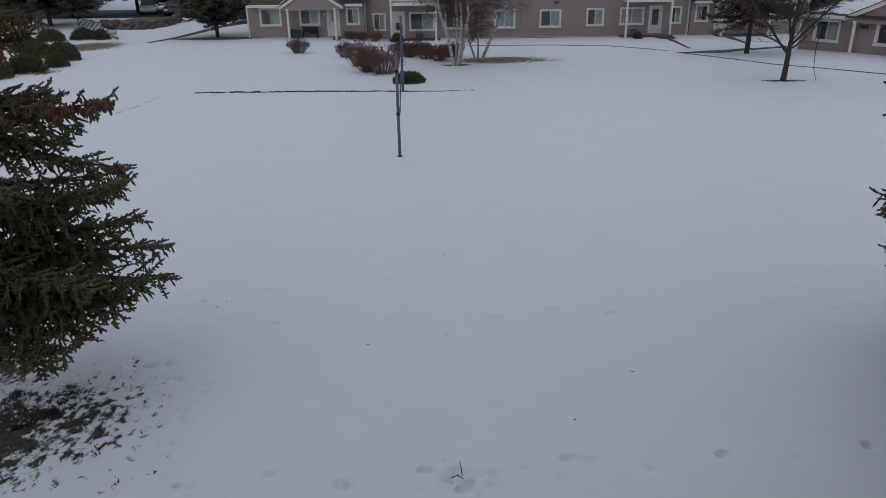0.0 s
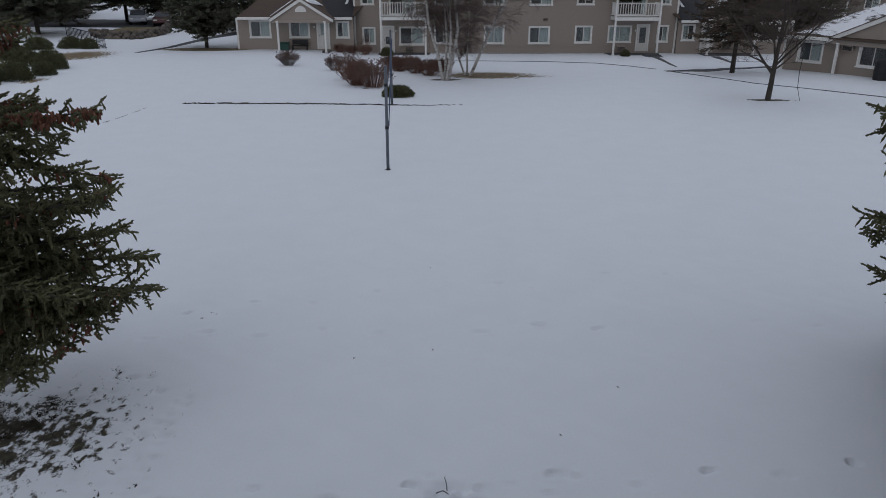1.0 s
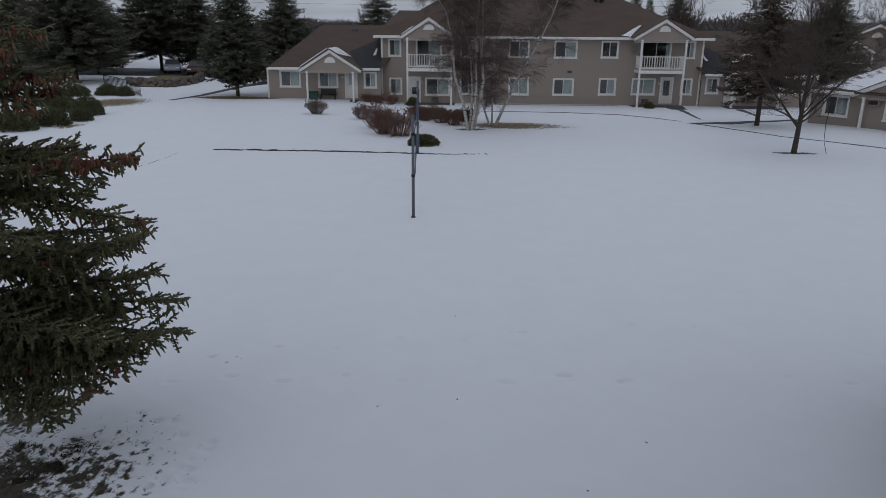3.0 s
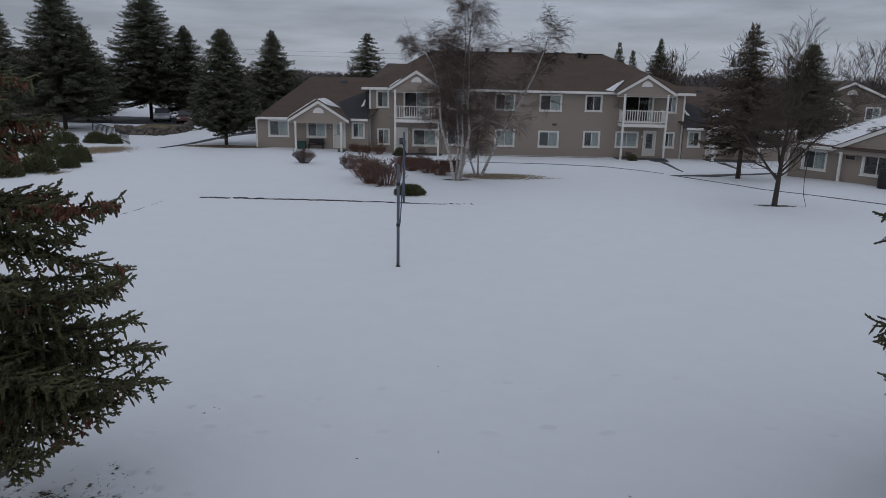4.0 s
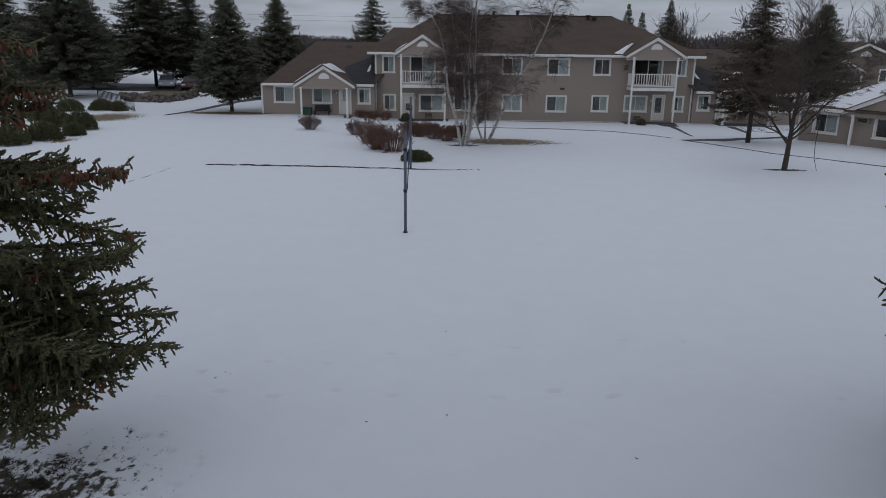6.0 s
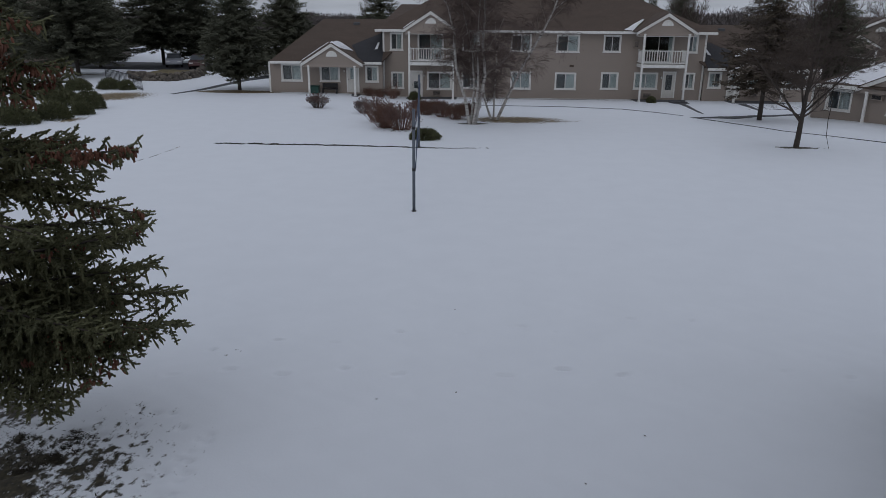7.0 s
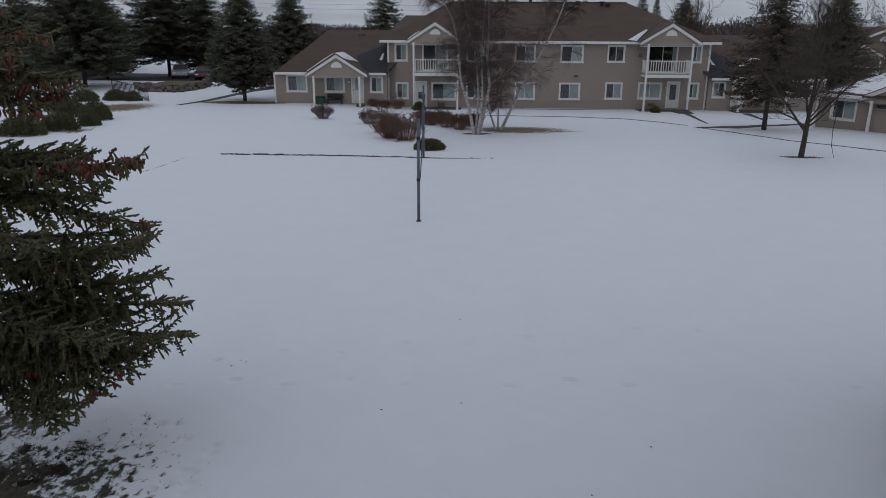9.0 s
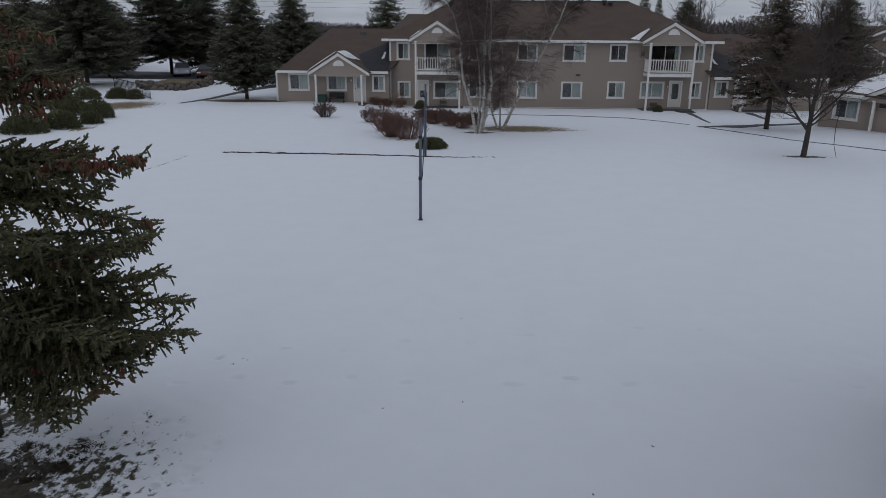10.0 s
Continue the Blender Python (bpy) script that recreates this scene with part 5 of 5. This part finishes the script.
def dead_shrub(x, y, rx, h, seed, label, stem_mat, head_mat, stems=120, heads=True):
    """A leafless shrub: many thin upright stems, most ending in a dried head."""
    rng = random.Random(seed)
    t = thing("dead_shrub", Matrix.Translation((x, y, ground_z(x, y))), label, "bush", "winter shrubs")
    st, V = Shape(), []
    for k in range(stems):
        a, f = rng.random() * 6.28, rng.random() ** 0.6
        b = Vector((0.35 * rx * f * math.cos(a), 0.35 * rx * f * math.sin(a), -0.04))
        e = Vector((rx * f * math.cos(a) * rng.uniform(0.8, 1.1), rx * 0.8 * f * math.sin(a), h * rng.uniform(0.6, 1.05) * (1 - 0.38 * f * f)))
        m = b.lerp(e, 0.55) + Vector((rng.uniform(-0.08, 0.08), rng.uniform(-0.08, 0.08), 0.08))
        st.tube([b, m, e], [0.009, 0.007, 0.004], 3, cap=False)
        for q in range(3):
            mm = b.lerp(e, rng.uniform(0.4, 0.9))
            ee = mm + Vector((rng.uniform(-0.2, 0.2), rng.uniform(-0.2, 0.2), rng.uniform(0.08, 0.28)))
            st.tube([mm, ee], [0.005, 0.003], 3, cap=False)
            ends = (e, ee) if q == 0 else (ee,)
            if heads:
                for c0 in ends:
                    for j in range(9):
                        d = Vector((rng.uniform(-1, 1), rng.uniform(-1, 1), rng.uniform(-0.7, 1))).normalized()
                        sv = d.cross(Vector((rng.uniform(-1, 1), rng.uniform(-1, 1), rng.uniform(-1, 1)))).normalized() * 0.018
                        V += [c0 - sv, c0 + sv, c0 + d * rng.uniform(0.035, 0.08)]
    tagged(part("stem_mass", st, stem_mat, t, "thin russet stems"), kind="stuff")
    if V:
        mesh_of_triangles("flower_head_mass", np.array([tuple(v) for v in V]), head_mat, t, "dried brown flower heads")
    return t


dead_shrub(-9.55, 46.4, 0.85, 0.95, 131, "winter shrub with pale dried flower heads", M_TWIG, M_PALE, 110)
dead_shrub(-6.3, 44.6, 0.8, 0.9, 132, "winter shrub with pale dried flower heads", M_TWIG, M_PALE, 90)
dead_shrub(-4.9, 40.0, 1.25, 1.6, 133, "tall russet winter shrub with dried heads", M_RED, M_PALE, 110)
dead_shrub(-3.3, 36.9, 1.15, 1.35, 134, "dense dark red winter shrub", M_RED, M_PALE, 170)
dead_shrub(-4.2, 37.6, 1.0, 1.3, 135, "dense dark red winter shrub", M_RED, M_RED, 180)
for k, (x, y) in enumerate(((-2.4, 44.6), (-1.3, 43.4), (-0.5, 42.2), (-3.0, 46.0), (-1.9, 45.8), (0.2, 44.2))):
    dead_shrub(x, y, 0.9, 0.85, 140 + k, "low dark red winter shrub near the birches", M_RED, M_PALE if k % 2 else M_RED, 130)
for k, x in enumerate((-6.6, -5.6, -7.6)):
    dead_shrub(x, 56.6, 0.6, 0.55, 150 + k, "low brown plants along the house wall", M_RED, M_RED, 60)
dead_shrub(-5.7, 55.9, 0.7, 1.5, 155, "tall rusty stems in front of the wall", M_RED, M_RED, 22)
evergreen(-3.9, 55.6, 0.45, 0.35, 0.6, 122, "small green bush at the entrance")


# ---- volleyball posts and net ----
def net_post(x, y, h, label):
    p = thing("net_post", Matrix.Translation((x, y, ground_z(x, y))), label, "post", "volleyball posts")
    part("pole", Shape().tube([(0, 0, -0.3), (0, 0, 1.28), (0, 0, h)], [0.046, 0.045, 0.042], 12), M_METAL, p, smooth=True)
    part("cap", Shape().tube([(0, 0, h - 0.02), (0, 0, h + 0.03)], [0.05, 0.04], 12), M_METAL, p)
    for z in (1.27, h * 0.83):
        part("clamp", Shape().tube([(0, 0, z - 0.04), (0, 0, z + 0.04)], [0.058, 0.058], 10), M_BLACK, p, "dark clamp round the pole")
    part("hook", Shape().tube([(0, 0.05, h - 0.12), (0, 0.13, h - 0.1), (0, 0.13, h - 0.16)], [0.012, 0.012, 0.01], 6), M_METAL, p)
    part("crust_ring", Shape().tube([(0, 0, -0.06), (0, 0, 0.02)], [0.09, 0.07], 12), M_BARK, p)
    return p


net_post(-1.47, 20.5, 3.0, "grey metal net post standing in the snow")
net_post(-2.0, 31.2, 3.1, "grey metal net post at the far side of the court")
net = thing("rolled_net", Matrix.Identity(4), "slack dark net bunched between the two posts", "net")
A0, A1 = Vector((-1.42, 20.56, 1.3)), Vector((-1.95, 31.1, 2.75))


def sagging(a, b, sag, n=14):
    return [a.lerp(b, k / n) - Vector((0, 0, sag * 4 * (k / n) * (1 - k / n))) for k in range(n + 1)]


part("net_bundle", Shape().tube(sagging(A0, A1, 0.12), [0.022 + 0.008 * math.sin(5 * k) for k in range(15)], 7), M_NET, net, smooth=True)
part("top_cord", Shape().tube(sagging(Vector((-1.44, 20.56, 2.52)), Vector((-1.97, 31.1, 2.95)), 0.35), [0.016] * 15, 5), M_NET, net)


# ---- paths, melted lip, driveway, car park ----
def lip():
    """A ragged line of bare earth and grass where the lawn breaks into the slope."""
    rng = random.Random(8)
    s = Shape()
    pts = [(-11.12, 31.3), (-8.98, 31.31), (-5.7, 31.29), (-3.4, 31.17), (-1.13, 30.95), (1.12, 31.05)]
    for (x0, y0), (x1, y1) in zip(pts, pts[1:]):
        n = int((x1 - x0) / 0.05)
        for i in range(n):
            x, y = x0 + (x1 - x0) * i / n, y0 + (y1 - y0) * i / n
            thin = 0.35 + 0.65 * smoothstep(1.4, -3.5, x)
            if noise.noise((x * 1.7, 0.3, 0)) < -0.42 or rng.random() > thin + 0.25:
                continue
            w, h = rng.uniform(0.08, 0.18), rng.uniform(0.022, 0.062) * thin * (1 + 0.8 * noise.noise((x * 2.3, 5, 0)))
            z = ground_z(x, y)
            yy = y + 0.14 * noise.noise((x * 1.1, 9, 0)) + rng.uniform(-0.1, 0.1)
            s.add([(x - w, yy, z - 0.02), (x + w, yy, z - 0.02), (x + rng.uniform(-0.05, 0.05), yy + rng.uniform(-0.03, 0.1), z + h), (x, yy + 0.22, z - 0.02)], [(0, 1, 2), (1, 3, 2), (3, 0, 2)])
    return tagged(linked("grass_lip", s, M_EARTH), "ragged line of bare earth and grass through the snow", "grass", kind="stuff")


M_EARTH = two_scale("dark_wet_earth", (0.022, 0.02, 0.014), (0.06, 0.05, 0.032), 2, 14, 0.95, 0.8, 0.03, island=0.4)
lip()
ribbon("garden_path", [(-3.0, 52.0), (-0.67, 51.87), (2.63, 51.89), (7.13, 51.64), (10.99, 50.45), (12.82, 48.23), (13.9, 46.0)], [0.1, 0.16, 0.2, 0.2, 0.22, 0.12, 0.05], M_CONCRETE, "thin wet strip of path showing through snow", wobble=0.4, seed=3)
ribbon("side_path", [(14.0, 44.6), (16.26, 44.9), (18.99, 46.2), (21.65, 46.55)], [0.5, 1.3, 0.8, 0.5], M_ASPHALT, "dark wet path through the snow", wobble=0.25, seed=4)
ribbon("edge_path", [(14.3, 44.2), (15.53, 41.1), (16.85, 38.1), (18.87, 36.0), (21.06, 33.5), (24.0, 30.2)], [0.16, 0.14, 0.12, 0.14, 0.16, 0.16], M_CONCRETE, "thin wet path edge through the snow", wobble=0.4, seed=5)
ribbon("entry_path", [(16.4, 55.6), (16.2, 52.45), (15.63, 47.42)], [0.55, 0.3, 0.12], M_CONCRETE, "damp entrance path", wobble=0.3, seed=6)
ribbon("entry_path", [(21.1, 55.4), (20.65, 52.1), (20.2, 49.4)], [0.7, 0.4, 0.15], M_CONCRETE, "damp entrance path", wobble=0.3, seed=7)
ribbon("driveway", [(-22.3, 54.2), (-21.3, 58.4), (-20.5, 66.5), (-19.0, 72.0)], [0.25, 0.6, 0.9, 2.2], M_ASPHALT, "wet asphalt driveway between snow banks", 0.025, "road", wobble=0.08, seed=8)
ribbon("car_park", [(-60, 87.0), (-40, 84.0), (-24, 82.0), (-10, 82.0)], [11.0, 11.0, 10.0, 10.0], M_ASPHALT, "wet asphalt car park", 0.025, "road", wobble=0.04, seed=9)
for k, (p, q) in enumerate((((-12.95, 27.3), (-12.84, 27.75)), ((-12.75, 28.0), (-12.62, 28.9)), ((-12.6, 29.3), (-12.45, 29.8)))):
    ribbon("melt_line", [p, ((p[0] + q[0]) / 2 + 0.03, (p[1] + q[1]) / 2), q], [0.01, 0.05, 0.01], M_EARTH, "thin melted line in the snow", 0.004, "grass", "stuff", 0.7, 10 + k, 0.1)
for k in range(3):
    s = Shape().box(-0.6, 0.6, -0.18, 0.18, -0.1, 0.13, chamfer=0.02)
    st = linked("doorstep", s, M_CONCRETE)
    st.matrix_world = Matrix.Translation((16.3 + 0.05 * k, 55.9 - 0.42 * k, ground_z(16.3, 55.6) + 0.06 - 0.07 * k))
    tagged(st, "damp concrete step before the porch", "step", "porch steps")


# stone bank
def boulder(seed, r):
    rng = random.Random(seed)
    bm = bmesh.new()
    bmesh.ops.create_icosphere(bm, subdivisions=2, radius=1.0)
    o = Vector((rng.random() * 9, rng.random() * 9, rng.random() * 9))
    for v in bm.verts:
        k = 1 + 0.35 * noise.noise(v.co * 1.3 + o)
        v.co = Vector((v.co.x * r * k * rng.uniform(0.98, 1.02), v.co.y * r * k * 0.8, v.co.z * r * k * 0.72))
    me = bpy.data.meshes.new("boulder")
    bm.to_mesh(me)
    bm.free()
    me.materials.append(M_ROCK)
    return me


bank = thing("stone_bank", Matrix.Identity(4), "bank of tan fieldstones with dead grass on top", "retaining wall")
BOULDERS = [boulder(200 + k, 0.34 + 0.03 * (k % 4)) for k in range(6)]
_r = random.Random(15)
LINE = [(-31.5, 67.5), (-29.4, 65.4), (-26.8, 65.0), (-26.0, 67.0), (-25.9, 69.8), (-26.8, 74.0)]
for (x0, y0), (x1, y1) in zip(LINE, LINE[1:]):
    n = int(math.hypot(x1 - x0, y1 - y0) / 0.36)
    for i in range(n):
        for row in range(3):
            x, y = x0 + (x1 - x0) * (i + _r.random()) / n, y0 + (y1 - y0) * (i + _r.random()) / n
            ob = new("fieldstone", BOULDERS[_r.randrange(6)])
            ob.parent = bank
            ob.location = (x + _r.uniform(-0.2, 0.2) - 0.12 * row, y + _r.uniform(-0.2, 0.2) + 0.3 * row, ground_z(x, y) + 0.1 + 0.2 * row)
            ob.rotation_euler = (_r.uniform(-0.4, 0.4), _r.uniform(-0.4, 0.4), _r.uniform(0, 6))
            k = _r.uniform(0.5, 0.95)
            ob.scale = (k, k, k * _r.uniform(0.8, 1.1))
s = Shape()
for j in range(13):
    for i in range(25):
        u, v = i / 24, j / 12
        x, y = -31.2 + 5.0 * u, 67.0 + 7.0 * v - 1.6 * math.sin(u * 2.6) * (1 - v)
        edge = min(1, 5 * min(u, 1 - u), 4 * min(v, 1 - v))
        s.v.append((x, y, ground_z(x, y) - 0.1 + 0.62 * max(0, edge) ** 0.6 + 0.08 * noise.noise((x, y, 0))))
s.f = [(j * 25 + i, j * 25 + i + 1, (j + 1) * 25 + i + 1, (j + 1) * 25 + i) for j in range(12) for i in range(24)]
part("turf", s, M_TURF, bank, "dead straw-coloured turf", True)


# iron railing along the steps
rail = thing("iron_railing", Matrix.Identity(4), "black iron railing beside the steps", "railing")
FENCE = [(-33.4, 66.6), (-30.4, 63.0), (-27.6, 59.6), (-25.4, 56.4)]
for (x0, y0), (x1, y1) in zip(FENCE, FENCE[1:]):
    za, zb = ground_z(x0, y0), ground_z(x1, y1)
    for h in (0.15, 0.95):
        part("rail", Shape().tube([(x0, y0, za + h), (x1, y1, zb + h)], [0.032, 0.032], 5), M_IRON, rail)
    n = int(math.hypot(x1 - x0, y1 - y0) / 0.4)
    for i in range(n):
        f = i / n
        x, y = x0 + (x1 - x0) * f, y0 + (y1 - y0) * f
        part("bar", Shape().tube([(x, y, ground_z(x, y) - 0.1), (x, y, ground_z(x, y) + (1.02 if i == 0 else 0.95))], [0.035 if i == 0 else 0.02] * 2, 5), M_IRON, rail)


# parked cars
def car(m, paint, label):
    c = thing("parked_car", m, label, "car", "parked cars")
    prof = [(-2.2, 0.35), (-2.25, 0.62), (-2.1, 0.84), (-1.75, 0.92), (1.1, 0.95), (1.95, 0.82), (2.2, 0.66), (2.25, 0.4), (2.1, 0.28), (-2.1, 0.28)]
    b = Shape()
    n = len(prof)
    for y, k in ((-0.88, 0.97), (-0.8, 1.0), (0.8, 1.0), (0.88, 0.97)):
        b.v += [(x * k, y, 0.28 + (z - 0.28) * k) for x, z in prof]
    for r in range(3):
        b.f += [(r * n + i, r * n + (i + 1) % n, (r + 1) * n + (i + 1) % n, (r + 1) * n + i) for i in range(n)]
    b.f += [tuple(range(n - 1, -1, -1)), tuple(3 * n + i for i in range(n))]
    part("body", b, paint, c)
    cab = Shape()
    lo, hi = [(-1.8, 0.92), (1.05, 0.94)], [(-1.25, 1.42), (0.3, 1.42)]
    cab.add([(-1.8, -0.78, 0.92), (1.05, -0.78, 0.94), (1.05, 0.78, 0.94), (-1.8, 0.78, 0.92), (-1.2, -0.62, 1.4), (0.28, -0.62, 1.42), (0.28, 0.62, 1.42), (-1.2, 0.62, 1.4)],
            [(4, 5, 6, 7), (0, 1, 5, 4), (1, 2, 6, 5), (2, 3, 7, 6), (3, 0, 4, 7)])
    part("glasshouse", cab, M_SCREEN, c, "dark car windows")
    part("roof_panel", Shape().box(-1.22, 0.3, -0.63, 0.63, 1.4, 1.45, chamfer=0.03), paint, c)
    for x in (-1.4, 1.35):
        for y in (-0.8, 0.8):
            w = part("tyre", Shape().tube([(x, y - 0.1, 0.32), (x, y + 0.1, 0.32)], [0.32, 0.32], 18), M_RUBBER, c)
            part("rim", Shape().tube([(x, y - 0.11, 0.32), (x, y + 0.11, 0.32)], [0.19, 0.19], 12), M_METAL, w)
    for y in (-0.6, 0.6):
        part("headlight", Shape().box(2.12, 2.24, y - 0.2, y + 0.2, 0.58, 0.72, chamfer=0.02), M_WHITE, c)
    part("bumper", Shape().box(2.15, 2.32, -0.8, 0.8, 0.34, 0.52, chamfer=0.04), paint, c)
    return c


car(Matrix.Translation((-33.5, 83.2, ground_z(-33, 83) + 0.03)) @ Matrix.Rotation(radians(-70), 4, "Z"), M_CAR1, "silver-blue car parked on wet asphalt")
car(Matrix.Translation((-29.9, 81.0, ground_z(-29, 81) + 0.03)) @ Matrix.Rotation(radians(-75), 4, "Z"), M_CAR2, "dark car parked beside the stone bank")
car(Matrix.Translation((-22.0, 82.0, ground_z(-22, 82) + 0.03)) @ Matrix.Rotation(radians(5), 4, "Z"), M_CAR1, "silver car parked behind the spruce")


# ---- porch things ----
def bench(m, label):
    b = thing("bench", m, label, "bench")
    part("seat", Shape().box(-0.6, 0.6, -0.2, 0.2, 0.4, 0.45, chamfer=0.01), M_BLACK, b)
    part("backrest", Shape().box(-0.6, 0.6, 0.2, 0.24, 0.5, 0.85, chamfer=0.01), M_BLACK, b)
    for x in (-0.55, 0.55):
        for y in (-0.17, 0.2):
            part("leg", Shape().box(x - 0.025, x + 0.025, y - 0.025, y + 0.025, 0, 0.4 if y < 0 else 0.85), M_BLACK, b)
    return b


bench(Matrix.Translation((-10.6, 56.35, WZ - 0.06)), "black bench on the porch")
bx = thing("storage_box", Matrix.Translation((-11.75, 56.3, WZ - 0.06)), "dark green plastic storage box on the porch", "box")
part("body", Shape().box(-0.33, 0.33, -0.25, 0.25, 0, 0.62, chamfer=0.03), M_TEAL, bx)
part("lid", Shape().box(-0.36, 0.36, -0.28, 0.28, 0.62, 0.69, chamfer=0.02), M_TEAL, bx)
gr = thing("barbecue", Matrix.Translation((24.15, 39.3, ground_z(24.15, 39.3))), "covered black barbecue beside the wall", "barbecue")
part("cover", Shape().tube([(0, 0, 0.0), (0, 0, 0.5), (0, 0, 0.95), (0, 0, 1.1)], [0.36, 0.38, 0.36, 0.2], 10), M_BLACK, gr)


# ---- small things on the near snow ----
LEAVES = ((-1.27, 9.5), (-0.06, 9.74), (2.6, 8.68), (-0.13, 12.98), (1.6, 7.58))
for k, (x, y) in enumerate(LEAVES):
    s = Shape().add([(-0.035, 0, 0.012), (0, -0.018, 0.004), (0.04, 0, 0.02), (0.0, 0.02, 0.006), (-0.035, 0, 0.006), (0, -0.018, -0.002), (0.04, 0, 0.014), (0.0, 0.02, 0)],
                    [(0, 1, 2, 3), (7, 6, 5, 4), (0, 4, 5, 1), (1, 5, 6, 2), (2, 6, 7, 3), (3, 7, 4, 0)])
    ob = linked("fallen_leaf", s, M_BARK)
    ob.matrix_world = Matrix.Translation((x, y, ground_z(x, y) + 0.004)) @ Matrix.Rotation(k * 1.3, 4, "Z") @ Matrix.Scale(0.6, 4)
    tagged(ob, "small dark dead leaf lying on snow", "leaf", "fallen leaves")
tw = thing("twig", Matrix.Translation((HEAP[0] + 0.02, HEAP[1] + 0.12, 0)), "thin dark twig sticking out of churned snow", "twig")
part("stem", Shape().tube([(0, 0, -0.05), (-0.01, 0, 0.06), (-0.03, 0.01, 0.13), (-0.02, 0, 0.16)], [0.006, 0.005, 0.004, 0.003], 5), M_BARK, tw)
part("side_stem", Shape().tube([(-0.13, -0.10, 0.0), (-0.05, -0.09, 0.03), (0.05, -0.15, 0.0)], [0.007, 0.007, 0.005], 5), M_BARK, tw)

# grass and litter tufts in the melted ground under the near spruce
rng = random.Random(31)
V = []
for k in range(2400):
    a, r = rng.random() * 6.28, abs(rng.gauss(0, 1.0))
    x, y = -5.5 + r * math.cos(a) * 1.0, 7.6 + r * math.sin(a) * 0.95
    if noise.noise((x * 1.6, y * 1.6, 7)) < 0.02 + 0.14 * r:
        continue
    z = ground_z(x, y)
    for q in range(5):
        b = Vector((x + rng.uniform(-0.05, 0.05), y + rng.uniform(-0.05, 0.05), z - 0.01))
        d = Vector((rng.uniform(-1, 1), rng.uniform(-1, 1), rng.uniform(0.03, 0.3))).normalized() * rng.uniform(0.03, 0.07)
        sv = d.cross(Vector((0, 0, 1))).normalized() * 0.011
        V += [b - sv, b + sv, b + d]
me = mesh_of_triangles("grass_tufts", np.array([tuple(v) for v in V]), M_EARTH, None)
tagged(me, "flattened dark grass and litter in thin snow", "grass", kind="stuff")

# ---- far woods along the horizon, and the overhead lines ----
rng = random.Random(41)
V = []
for k in range(5200):
    a = rng.uniform(-0.62, 0.66)
    d = rng.uniform(150, 330)
    x, y = d * math.sin(a), d * math.cos(a)
    h = (5.4 + 1.3 * noise.noise((a * 7, 0.5, 0)) + 1.2 * noise.noise((a * 23, 1.5, 0)) + 1.8 * smoothstep(0.08, 0.3, a)) * rng.uniform(0.75, 1.08)
    for q in range(22):              # a low rounded crown of brushy pieces over a dense foot
        a2, u = rng.uniform(-1.57, 1.57), rng.random() ** 0.5
        ox, oz = 2.8 * math.sin(a2) * u, h * (0.45 + 0.55 * math.cos(a2) * u)
        if q < 5:
            b, t, w = Vector((x + ox, y, -1.5)), Vector((x + 0.6 * ox, y, h * 0.6)), 1.7
        else:
            b = Vector((x + 0.75 * ox, y + rng.uniform(-1, 1), oz - rng.uniform(0.5, 1.3)))
            t, w = Vector((x + ox + rng.uniform(-0.4, 0.4), y, oz)), rng.uniform(0.06, 0.16)
        V += [b - Vector((w, 0, 0)), b + Vector((w, 0, 0)), t]
me = mesh_of_triangles("far_woods", np.array([tuple(v) for v in V]), M_FAR, None)
tagged(me, "leafless woods along the horizon, brown greyed for haze", "woods", kind="stuff")
lines = thing("overhead_lines", Matrix.Identity(4), "thin dark overhead wires between distant poles", "power line")
for z0, z1 in ((9.3, 8.6), (10.2, 9.5)):
    part("wire", Shape().tube(sagging(Vector((-75, 150, z0)), Vector((45, 150, z1)), 0.5, 20), [0.014] * 21, 4), M_IRON, lines)
for x in (-75, 45):
    part("pole", Shape().tube([(x, 150.3, -1), (x, 150.3, 11)], [0.16, 0.11], 8), M_BARK, lines)
